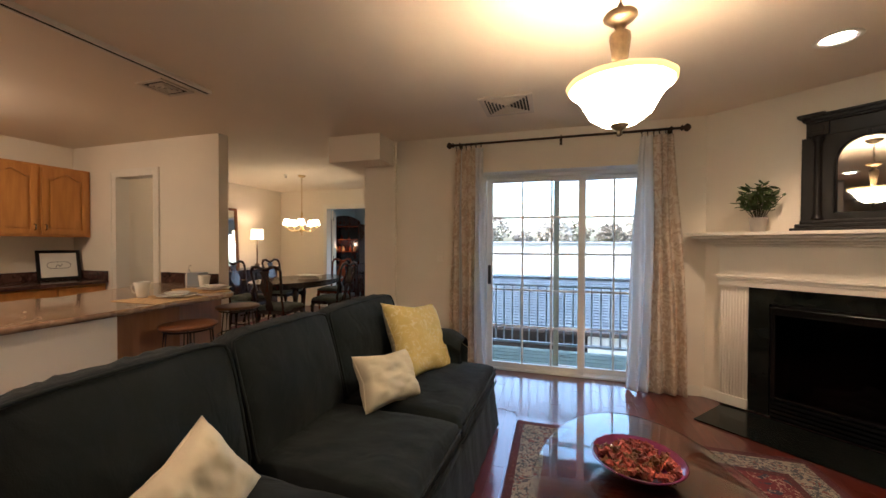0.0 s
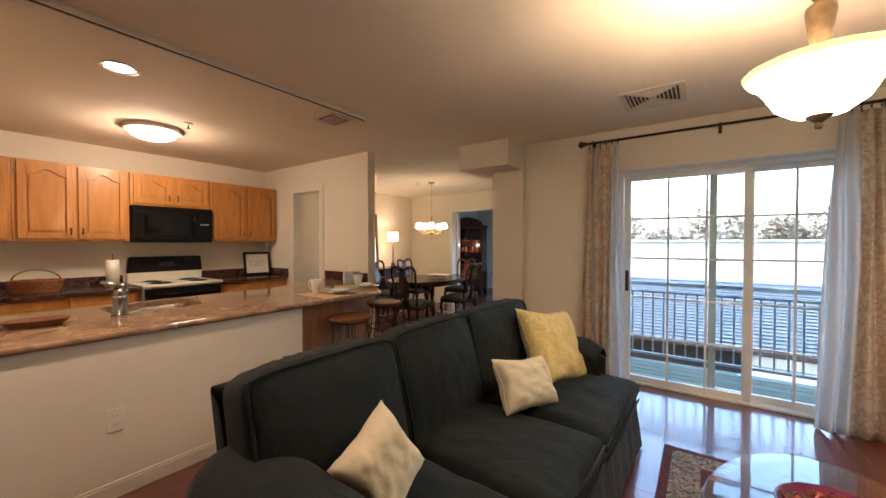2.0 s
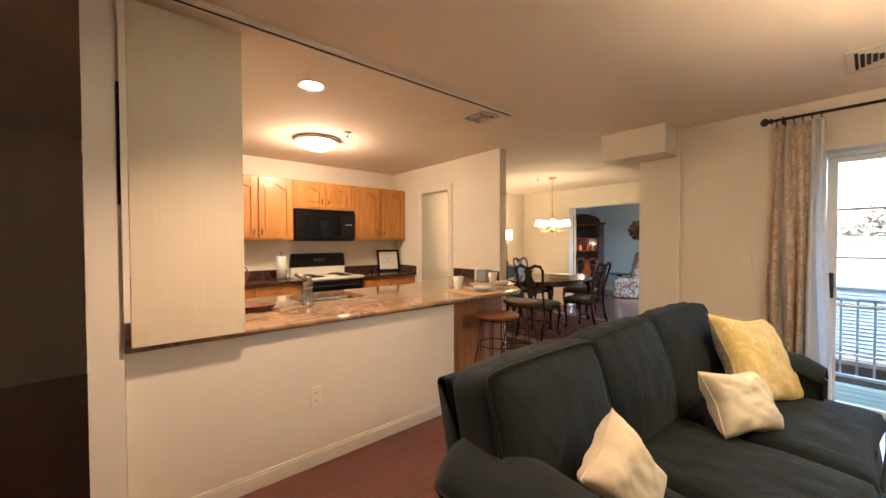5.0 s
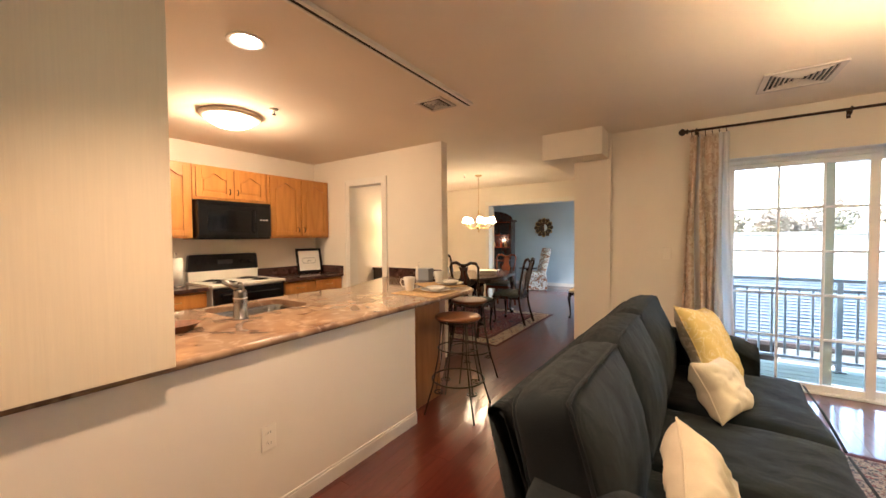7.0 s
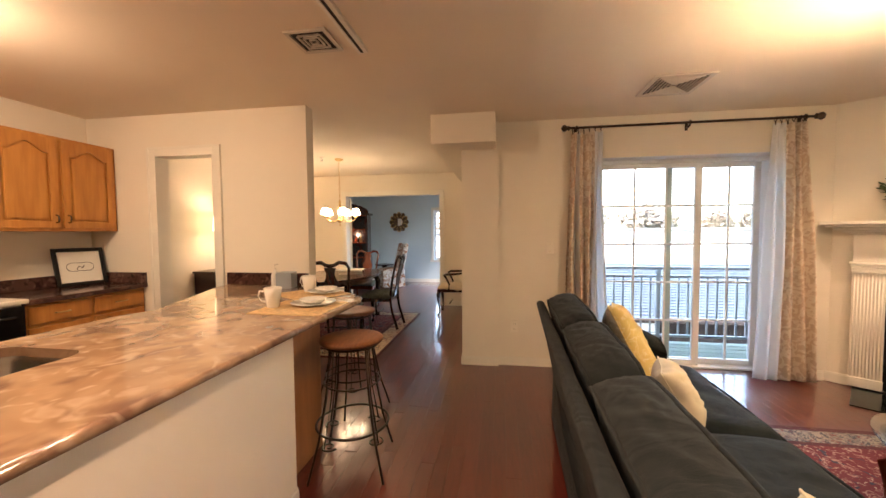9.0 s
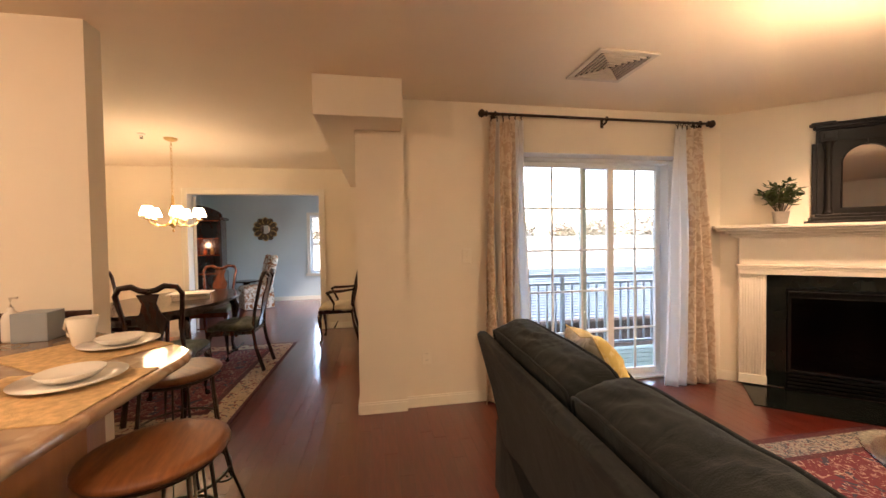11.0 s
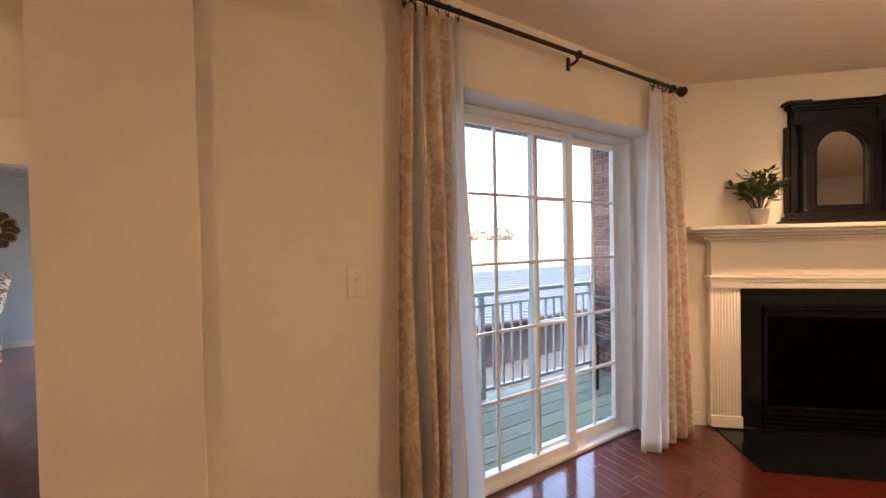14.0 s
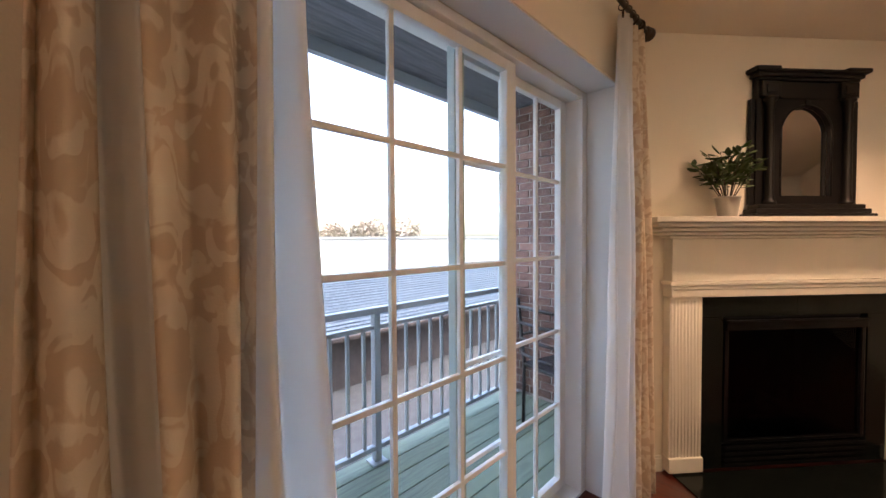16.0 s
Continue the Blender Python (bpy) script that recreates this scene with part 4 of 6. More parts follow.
# overmantel mirror
mm = thing("overmantel_mirror", "ebonised overmantel mirror with an arched glass and columns on the mantel", "mirror", (CX + 0.0, CY, 1.4225), CA)
def Q(name, pieces, material="blackwood", label="", bevel=0.004):
    bm = bmesh.new()
    for p in pieces:
        box(*p, bevel=bevel, bm=bm)
    return part(name, bm, material, mm, label)
mc = 0.95
Q("base", [(mc - 0.37, mc + 0.37, -0.100, -0.005, 0, 0.022), (mc - 0.345, mc + 0.345, -0.090, -0.005, 0.022, 0.05), (mc - 0.32, mc + 0.32, -0.080, -0.005, 0.05, 0.075)], bevel=0.007)
Q("cornice", [(mc - 0.335, mc + 0.335, -0.075, -0.005, 0.795, 0.812), (mc - 0.318, mc + 0.318, -0.066, -0.005, 0.772, 0.795), (mc - 0.302, mc + 0.302, -0.056, -0.005, 0.755, 0.772), (mc - 0.342, mc - 0.20, -0.082, -0.005, 0.800, 0.822), (mc + 0.20, mc + 0.342, -0.082, -0.005, 0.800, 0.822)], bevel=0.006)
Q("frieze", [(mc - 0.30, mc + 0.30, -0.040, -0.005, 0.66, 0.755)])
for s in (-1, 1):
    x = mc + s * 0.235
    Q("corner_block", [(x - 0.055, x + 0.055, -0.060, -0.0385, 0.665, 0.75), (x - 0.032, x + 0.032, -0.066, -0.0595, 0.685, 0.73)])
    bm = lathe([(0, 0.076), (0.034, 0.076), (0.034, 0.09), (0.024, 0.10), (0.026, 0.115), (0.022, 0.13), (0.021, 0.35), (0.019, 0.60), (0.026, 0.615), (0.022, 0.63), (0.034, 0.645), (0.034, 0.662), (0, 0.662)], 20, (x, -0.050, 0))
    part("column", bm, "blackwood", mm, smooth=True)
    Q("side_stile", [(mc + s * 0.30 - 0.025, mc + s * 0.30 + 0.025, -0.028, -0.005, 0.075, 0.66)])
arch = [(-0.15, 0.125)] + [(-0.15 * math.cos(t), 0.47 + 0.15 * math.sin(t)) for t in [math.pi * i / 24 for i in range(25)]] + [(0.15, 0.125)]
part("mirror_glass", plate(arch, 0.004, pose(mc, -0.013, 0)), "mirror", mm, "arched mirror glass")
# the frame face, cut by the arch, in two halves
for s in (-1, 1):
    half = [(0, 0.66), (s * 0.30, 0.66), (s * 0.30, 0.075), (0, 0.075), (0, 0.125), (s * 0.15, 0.125)] + [(s * 0.15 * math.cos(t), 0.47 + 0.15 * math.sin(t)) for t in [math.pi / 2 * i / 12 for i in range(13)]]
    part("frame_face", plate(half, 0.022, pose(mc, -0.036, 0)), "blackwood", mm)
part("arch_bead", tube([(mc + x * 1.03, -0.037, 0.29 + (z - 0.29) * 1.02) for x, z in arch], 0.006, 6), "blackwood", mm, smooth=True)
Q("keystone", [(mc - 0.012, mc + 0.012, -0.047, -0.034, 0.618, 0.655)])

# plant on the mantel
def potted(at, rz):
    pt = thing("potted_plant", "bushy green plant in a small zinc pot on the mantel", "plant", at, rz)
    part("pot", lathe([(0, 0.001), (0.042, 0.001), (0.056, 0.10), (0.060, 0.104), (0.056, 0.108), (0.051, 0.102), (0.048, 0.085), (0, 0.085)], 28), "pot", pt, smooth=True)
    part("soil", lathe([(0, 0.090), (0.03, 0.092), (0.049, 0.087)], 20), "bark", pt)
    random.seed(3)
    lb = bmesh.new()
    prof = [(0, 0), (0.007, 0.012), (0.010, 0.028), (0.006, 0.044), (0, 0.052)]
    L = [lb.verts.new((-w, l, -w * 0.5 + l * l * -3)) for w, l in prof]
    C = [lb.verts.new((0, l, l * l * -3)) for w, l in prof]
    R = [lb.verts.new((w, l, -w * 0.5 + l * l * -3)) for w, l in prof]
    for i in range(4):
        for a, b in ((L, C), (C, R)):
            try:
                lb.faces.new((a[i], b[i], b[i + 1], a[i + 1]))
            except ValueError:
                pass
    bmesh.ops.remove_doubles(lb, verts=lb.verts, dist=0.0004)
    lme = bpy.data.meshes.new("leaf")
    lb.to_mesh(lme), lb.free()
    lme.materials.append(M["plant"])
    for s in range(20):
        a = s * 2.4
        r = 0.150 * math.sqrt((s + 0.6) / 20)
        top = Vector((r * math.cos(a), r * math.sin(a), 0.345 + 0.09 * random.random() - 0.85 * r))
        base = Vector((0.15 * top.x, 0.15 * top.y, 0.088))
        mid = base.lerp(top, 0.55) + Vector((0, 0, 0.012))
        st = part("stem", tube([base, mid, top], [0.0025, 0.002, 0.0012], 5), "bark", pt)
        for k in range(11):
            t = 0.35 + 0.065 * k
            p = base.lerp(top, min(1, t)) + Vector((0, 0, 0.012 * (1 - abs(2 * t - 1))))
            lf = new("leaf", lme)
            lf.parent = st
            sc = random.uniform(1.05, 1.6)
            lf.matrix_basis = pose(*p, random.uniform(-5, 60), random.uniform(-25, 25), random.uniform(0, 360)) @ Matrix.Diagonal((sc, sc, sc, 1))


pp = FP @ Vector((0.41, -0.12, 1.4225))
potted(tuple(pp), 0)

# folding screen panels stacked at the end of the ceiling track
fs = thing("folding_screen", "beige grasscloth folding panels hung from the ceiling track", "screen")
for k in range(3):
    part("panel", box(-2.452 - 0.034 * k, -2.42 - 0.034 * k, -0.075, 0.372, 0.905 if k else 0.895, 2.415, 0.003), "panel", fs)
part("edge_post", box(-2.50, -2.424, -0.0985, -0.077, 1.01, 2.43), "wall", fs, "cream edge post at the wall")
part("end_cap", box(-2.50, -2.419, -0.0985, -0.077, 0.9012, 1.008, 0.002), "granite_dark", fs, "dark stone end cap")
part("hanger", tube([(-2.46, -0.02, 2.41), (-2.46, -0.02, 2.425)], 0.006, 6), "steel", fs)
tr = thing("ceiling_track", "painted metal ceiling track for the folding screen", "track")
bm = box(-2.335, -2.280, -0.10, 2.385, 2.416, 2.4395, 0.002)
box(-2.335, -2.320, -0.10, 2.384, 2.410, 2.4165, bm=bm)
part("channel", bm, "trim", tr)
part("slot", box(-2.318, -2.302, -0.09, 2.375, 2.4145, 2.4165), "dark", tr)
bl = thing("edge_strip", "slim black metal strip on the wall end beside the screen", "strip", (-2.449, -0.106, 1.79))
part("strip", box(0, 0.004, -0.0055, 0.0055, -0.265, 0.265, 0.001), "black", bl)
for z in (-0.22, 0.22):
    part("screw", box(0.004, 0.0055, -0.003, 0.003, z - 0.003, z + 0.003), "steel", bl)
# ---- kitchen ----
def arch_door(w, h, arched=True):
    """A cabinet door with a raised panel, cathedral topped; local x across, z up, front at y = 0, thick to +y."""
    fr = 0.055
    bm = bmesh.new()
    box(-w / 2, -w / 2 + fr, 0, 0.02, 0, h, 0.003, bm)
    box(w / 2 - fr, w / 2, 0, 0.02, 0, h, 0.003, bm)
    box(-w / 2 + fr, w / 2 - fr, 0.0005, 0.02, 0, fr, 0.002, bm)
    iw = w / 2 - fr
    rise = min(0.07, iw * 0.45) if arched else 0.0
    n = 16
    def top(x, base):
        return base + rise * (0.5 + 0.5 * math.cos(math.pi * min(1, abs(x) / (iw * 0.9))))
    low = h - fr - rise
    pts = [(-iw, h), (iw, h)] + [(iw - 2 * iw * i / n, top(iw - 2 * iw * i / n, low)) for i in range(n + 1)]
    plate(pts, 0.0195, pose(0, 0.0005, 0), bm)
    box(-iw, iw, 0.0175, 0.0195, fr, h - fr * 0.6, bm=bm)
    g = 0.014
    iw2 = iw - g
    pts = [(-iw2, fr + g), (iw2, fr + g)] + [(iw2 - 2 * iw2 * i / n, top(iw2 - 2 * iw2 * i / n, low - g)) for i in range(n + 1)]
    plate(pts, 0.014, pose(0, 0.003, 0), bm, bevel=0.0055)
    return bm


def cabinet(name, label, y0, y1, z0, z1, depth, doors, wall_x=-5.37, drawer=0.0, arched=True, toe=0.0):
    """A cabinet unit against the kitchen wall, fronts facing +x. doors: how many; knobs on meeting edges."""
    c = thing(name, label, "cabinet", (wall_x, (y0 + y1) / 2, z0), 90)
    w, h = y1 - y0, z1 - z0
    # local: x across (along +y world), -y out of the wall
    part("body", box(-w / 2 + 0.001, w / 2 - 0.001, -depth + 0.02, -0.001, toe, h, 0.002), "oak", c)
    if toe:
        part("toe_kick", box(-w / 2 + 0.002, w / 2 - 0.002, -depth + 0.09, -0.01, 0.001, toe), "oak2", c)
    dw = (w - 0.03 * (doors + 1)) / doors
    for k in range(doors):
        cx = -w / 2 + 0.03 + dw / 2 + k * (dw + 0.03)
        dz0, dh = toe + 0.025, h - toe - 0.05 - (drawer + 0.02 if drawer else 0)
        if dh > 0.1:
            d = part("door", arch_door(dw, dh, arched), "oak", c)
            d.matrix_basis = pose(cx, -depth, dz0)
            kx = (dw / 2 - 0.028) * (1 if k % 2 == 0 else -1)
            kz = 0.075 if not drawer else dh - 0.075
            bm = tube([(kx, 0, kz - 0.03), (kx, -0.022, kz - 0.026), (kx, -0.026, kz), (kx, -0.022, kz + 0.026), (kx, 0, kz + 0.03)], [0.0065, 0.005, 0.0065, 0.005, 0.0065], 8)
            part("handle", bm, "steel", d, "brushed steel bow pull", smooth=True)
        if drawer:
            dr = part("drawer", box(-dw / 2, dw / 2, 0, 0.02, 0, drawer, 0.006), "oak", c)
            dr.matrix_basis = pose(cx, -depth, h - drawer - 0.02)
            part("handle", tube([(-0.045, 0, drawer / 2), (-0.04, -0.025, drawer / 2), (0.04, -0.025, drawer / 2), (0.045, 0, drawer / 2)], 0.005, 8), "brass", dr, "brass pull", smooth=True)
    return c


cabinet("wall_cabinet", "honey oak wall cabinet with cathedral doors beyond the screen", -0.095, 0.655, 1.385, 2.15, 0.32, 2)
cabinet("wall_cabinet", "honey oak double wall cabinet beside the microwave", 0.657, 1.497, 1.385, 2.15, 0.32, 2)
cabinet("wall_cabinet", "short honey oak cabinet over the microwave", 1.50, 2.30, 1.79, 2.15, 0.32, 2)
cabinet("wall_cabinet", "honey oak double wall cabinet in the corner", 2.303, 3.198, 1.385, 2.15, 0.32, 2)
cabinet("base_cabinet", "honey oak base cabinet with drawers under the counter", -0.095, 1.50, 0, 0.862, 0.58, 3, drawer=0.13, arched=False, toe=0.10)
cabinet("base_cabinet", "honey oak base cabinet with drawers in the corner", 2.302, 3.198, 0, 0.862, 0.58, 2, drawer=0.13, arched=False, toe=0.10)
for y0, y1 in ((-0.095, 1.503), (2.300, 3.198)):
    k = thing("worktop", "dark brown stone worktop with a low splashback", "worktop")
    part("slab", box(-5.368, -4.765, y0, y1, 0.8625, 0.90, 0.006), "granite_dark", k)
    part("splashback", box(-5.368, -5.348, y0, y1, 0.9005, 1.00, 0.003), "granite_dark", k)
    if y1 > 3:
        part("splashback", box(-5.346, -4.77, 3.178, 3.198, 0.9005, 1.00, 0.003), "granite_dark", k)

# range
rg = thing("range", "almond electric range with black glass door and backguard", "cooker", (-5.36, 1.902, 0), 90)
part("body", box(-0.378, 0.378, -0.60, -0.001, 0.03, 0.885, 0.004), "enamel", rg)
part("cooktop", box(-0.393, 0.393, -0.645, -0.01, 0.8855, 0.918, 0.008), "enamel", rg)
part("oven_door", box(-0.372, 0.372, -0.64, -0.601, 0.20, 0.872, 0.006), "black", rg, "black glass oven door")
part("door_handle", tube([(-0.30, -0.64, 0.80), (-0.30, -0.675, 0.81), (0.30, -0.675, 0.81), (0.30, -0.64, 0.80)], 0.011, 8), "black", rg, smooth=True)
part("storage_drawer", box(-0.372, 0.372, -0.635, -0.601, 0.04, 0.19, 0.006), "black", rg)
part("backguard", plate([(-0.378, 0.9185), (0.378, 0.9185), (0.378, 1.02), (-0.378, 1.02)], 0.07, pose(0, -0.085, 0), bevel=0.004), "enamel", rg)
part("control_panel", plate([(-0.385, 1.021), (0.385, 1.021), (0.37, 1.195), (0.35, 1.205), (-0.35, 1.205), (-0.37, 1.195)], 0.06, pose(0, -0.085, 0), bevel=0.006), "black", rg, "black glass control panel")
for x in (-0.28, -0.19, 0.19, 0.28):
    bm = lathe([(0, 0), (0.022, 0), (0.019, 0.018), (0, 0.02)], 16)
    join(None, bm, pose(x, -0.086, 1.11, 90, 0, 0))
    part("knob", bm, "black", rg, smooth=True)
part("clock", box(-0.08, 0.08, -0.088, -0.0855, 1.09, 1.14), "leather", rg)
for x, y, r in ((-0.19, -0.20, 0.075), (0.19, -0.20, 0.095), (-0.19, -0.47, 0.095), (0.19, -0.47, 0.075)):
    bm = lathe([(r + 0.02, 0.919), (r + 0.018, 0.923), (r, 0.920), (r * 0.5, 0.9185)], 28, (x, y, 0))
    pan = part("drip_pan", bm, "black", rg, smooth=True)
    sp = [(x + (0.015 + (r - 0.02) * t) * math.cos(t * 25), y + (0.015 + (r - 0.02) * t) * math.sin(t * 25), 0.926) for t in [i / 70 for i in range(71)]]
    part("coil", tube(sp, 0.005, 6), "black", pan, smooth=True)

# microwave
mw = thing("microwave", "black over-the-range microwave under the short cabinet", "microwave", (-5.37, 1.905, 1.372), 90)
part("body", box(-0.392, 0.392, -0.36, -0.001, 0.0, 0.415, 0.008), "black", mw)
part("door", box(-0.39, 0.215, -0.385, -0.361, 0.03, 0.37, 0.008), "black", mw)
part("window", box(-0.30, 0.15, -0.388, -0.3855, 0.085, 0.315, 0.002), "glossblack", mw)
part("control_panel", box(0.22, 0.39, -0.383, -0.361, 0.03, 0.37, 0.006), "black", mw)
part("grille", box(-0.39, 0.39, -0.382, -0.361, 0.375, 0.412, 0.004), "black", mw)
part("handle", tube([(0.185, -0.385, 0.07), (0.185, -0.415, 0.09), (0.185, -0.415, 0.31), (0.185, -0.385, 0.33)], 0.009, 8), "black", mw, smooth=True)
M["grey_mark"] = mat("grey_print", (0.35, 0.34, 0.32), 0.6)
for r in range(5):
    for cc in range(3):
        part("key", box(0.255 + cc * 0.035, 0.28 + cc * 0.035, -0.385, -0.3835, 0.075 + r * 0.034, 0.092 + r * 0.034), "grey_mark" if r == 4 else "black", mw)

# framed picture leaning on the splashback
fp = thing("framed_picture", "black framed print leaning in the counter corner", "picture", (-5.20, 2.985, 0.9012), 78)
fp.scale = (0.9, 0.9, 0.95)
m = pose(0, 0, 0, -14, 0, 0)
def tilt(bm):
    return join(None, bm, m)
bm = bmesh.new()
for p in ((-0.20, -0.165, 0, 0.36), (0.165, 0.20, 0, 0.36), (-0.165, 0.165, 0, 0.035), (-0.165, 0.165, 0.325, 0.36)):
    box(p[0], p[1], -0.022, 0, p[2], p[3], 0.005, bm)
part("frame", tilt(bm), "black", fp)
part("print", tilt(box(-0.165, 0.165, -0.008, -0.003, 0.035, 0.325)), "paper", fp)
bm = tube([(0.105 * math.cos(t), -0.0085, 0.18 + 0.065 * math.sin(t) * (0.8 + 0.2 * math.cos(2 * t))) for t in [2 * math.pi * i / 40 for i in range(40)]], 0.0022, 4, closed=True)
tube([(-0.03 + 0.06 * t, -0.0085, 0.15 + 0.05 * t + 0.02 * math.sin(6 * t)) for t in [i / 12 for i in range(13)]], 0.003, 4, bm)
part("ink_drawing", tilt(bm), "black", fp)

# paper towel holder and basket by the range
pt = thing("paper_towel_holder", "roll of paper towel on a wire stand by the range", "kitchen roll", (-5.12, 1.36, 0.9005))
part("base", lathe([(0, 0), (0.075, 0), (0.075, 0.008), (0, 0.01)], 24), "steel", pt, smooth=True)
part("roll", lathe([(0.02, 0.012), (0.055, 0.012), (0.056, 0.15), (0.055, 0.285), (0.02, 0.285)], 28), "paper", pt, smooth=True)
part("rod", tube([(0, 0, 0.01), (0, 0, 0.31), (0.012, 0, 0.33), (0, 0, 0.345), (-0.012, 0, 0.33), (0, 0, 0.315)], 0.004, 6), "steel", pt, smooth=True)
bk = thing("basket", "reddish wicker basket with a bent handle on the counter", "basket", (-5.06, 0.80, 0.9005), 60)
bk.scale = (1.15, 1.15, 0.9)
bm = bmesh.new()
for i in range(9):
    z, s = 0.006 + i * 0.015, 1 + 0.03 * i
    tube([(0.13 * s * math.cos(t) , 0.09 * s * math.sin(t), z + 0.003 * math.sin(12 * t + i * 3)) for t in [2 * math.pi * k / 32 for k in range(32)]], 0.008, 5, bm, closed=True)
part("weave", bm, "rattan", bk, smooth=True)
part("base", slab(ellipse(0, 0, 0.125, 0.086, 28), 0.0, 0.008), "rattan", bk)
part("handle", tube([(0.15 * math.cos(t), 0, 0.12 + 0.12 * math.sin(t)) for t in [math.pi * i / 16 for i in range(17)]], 0.007, 6), "rattan", bk, smooth=True)

# peninsula: base units, veneer end panel, granite bar top with the sink cut through
pn = thing("peninsula_base", "oak peninsula cabinet with a veneer panel towards the stools", "cabinet")
part("body", box(-3.32, -2.632, -0.095, 2.38, 0.10, 0.70, 0.002), "oak", pn)
part("back_rail", box(-2.70, -2.632, -0.095, 1.90, 0.70, 0.861, 0.002), "oak", pn)
part("toe_kick", box(-3.25, -2.66, -0.09, 2.36, 0.001, 0.099), "oak2", pn)
part("veneer_panel", box(-2.652, -2.631, 1.907, 2.40, 0.003, 0.861, 0.002), "oak2", pn, "vertical grain wood veneer panel")
bm = slab([(-2.652, 2.401), (-2.632, 2.401), (-3.10, 3.19), (-3.14, 3.19)], 0.003, 0.861)
part("veneer_panel", bm, "oak2", pn, "angled wood veneer panel")
part("upper_rail", box(-3.32, -2.72, 1.62, 2.38, 0.70, 0.861), "oak", pn)
pw = thing("bar_counter", "polished brown granite bar counter with a clipped end", "worktop")
out = [(-3.62, -0.095), (-2.478, -0.095), (-2.478, 2.66), (-2.50, 2.74), (-2.56, 2.81), (-2.66, 2.88), (-3.135, 3.19), (-3.92, 3.19), (-3.92, 3.08), (-3.56, 2.16), (-3.62, 2.0)]
hole = []
for cx, cy, a0 in ((-3.18, 1.37, 0), (-3.44, 1.37, 90), (-3.44, 0.99, 180), (-3.18, 0.99, 270)):
    for i in range(7):
        t = radians(a0 + 15 * i)
        hole.append((cx + 0.085 * math.cos(t), cy + 0.085 * math.sin(t)))
def pierced(outline, inner, z0, z1):
    bm = bmesh.new()
    rims = []
    for z in (z0, z1):
        e = []
        loops = []
        for ring in (outline, inner):
            vs = [bm.verts.new((x, y, z)) for x, y in ring]
            loops.append(vs)
            for a, b in zip(vs, vs[1:] + vs[:1]):
                e.append(bm.edges.new((a, b)))
        bmesh.ops.triangle_fill(bm, use_beauty=True, use_dissolve=False, edges=e)
        rims.append(loops)
    for k in (0, 1):
        a, b = rims[0][k], rims[1][k]
        for i in range(len(a)):
            j = (i + 1) % len(a)
            bm.faces.new((a[i], a[j], b[j], b[i]))
    return bm
part("slab", pierced(out, hole, 0.8625, 0.90), "granite", pw)
bm = tube([(x, y, 0.882) for x, y in out[:8]], 0.0185, 8)
part("bullnose", bm, "granite", pw, smooth=True)
part("splashback", box(-3.92, -3.30, 3.178, 3.199, 0.9005, 1.01, 0.003), "granite_dark", pw, "dark stone upstand on the partition")
part("splashback", box(-3.298, -3.145, 3.178, 3.199, 0.9005, 1.01, 0.003), "granite_dark", pw)
sk = thing("sink", "undermounted stainless steel kitchen sink", "sink")
bm = bmesh.new()
prof = [(1.0, 0.862), (0.97, 0.84), (0.93, 0.72), (0.80, 0.705), (0.12, 0.702)]
cxm, cym = -3.31, 1.18
rings = [[bm.verts.new((cxm + (x - cxm) * s, cym + (y - cym) * s, z)) for x, y in hole] for s, z in prof]
for a, b in zip(rings, rings[1:]):
    for i in range(len(a)):
        j = (i + 1) % len(a)
        bm.faces.new((a[i], a[j], b[j], b[i]))
bm.faces.new(rings[-1])
part("basin", bm, "steel", sk, smooth=True)
part("drain", lathe([(0, 0.704), (0.03, 0.704), (0.042, 0.7065), (0.045, 0.703)], 20, (cxm, cym, 0)), "chrome", sk, smooth=True)
fc = thing("faucet", "brushed steel single lever faucet beside the sink", "tap", (-3.03, 0.92, 0.9005))
part("body", lathe([(0, 0), (0.046, 0), (0.046, 0.006), (0.038, 0.012), (0.0365, 0.10), (0.035, 0.155), (0.032, 0.17), (0, 0.178)], 24), "steel", fc, smooth=True)
part("collar", lathe([(0.0365, 0.118), (0.039, 0.12), (0.039, 0.124), (0.0365, 0.126)], 24), "chrome", fc, smooth=True)
part("spout", tube([(0, 0, 0.14), (-0.04, 0.02, 0.175), (-0.09, 0.045, 0.185), (-0.135, 0.068, 0.165), (-0.15, 0.075, 0.145)], [0.028, 0.024, 0.021, 0.019, 0.018], 12), "steel", fc, smooth=True)
part("lever", tube([(0.0, 0, 0.17), (-0.01, -0.03, 0.195), (-0.025, -0.085, 0.225)], [0.024, 0.018, 0.013], 10), "steel", fc, smooth=True)

# wooden tray near the screen
ty = thing("serving_tray", "shallow oval wooden tray on the bar counter", "tray", (-3.02, 0.55, 0.9005), 75)
part("tray", lathe([(0, 0.001), (0.10, 0.001), (0.135, 0.045), (0.14, 0.047), (0.135, 0.049), (0.098, 0.010), (0, 0.008)], 36), "cane", ty, smooth=True)
ty.scale = (1.05, 0.68, 0.8)

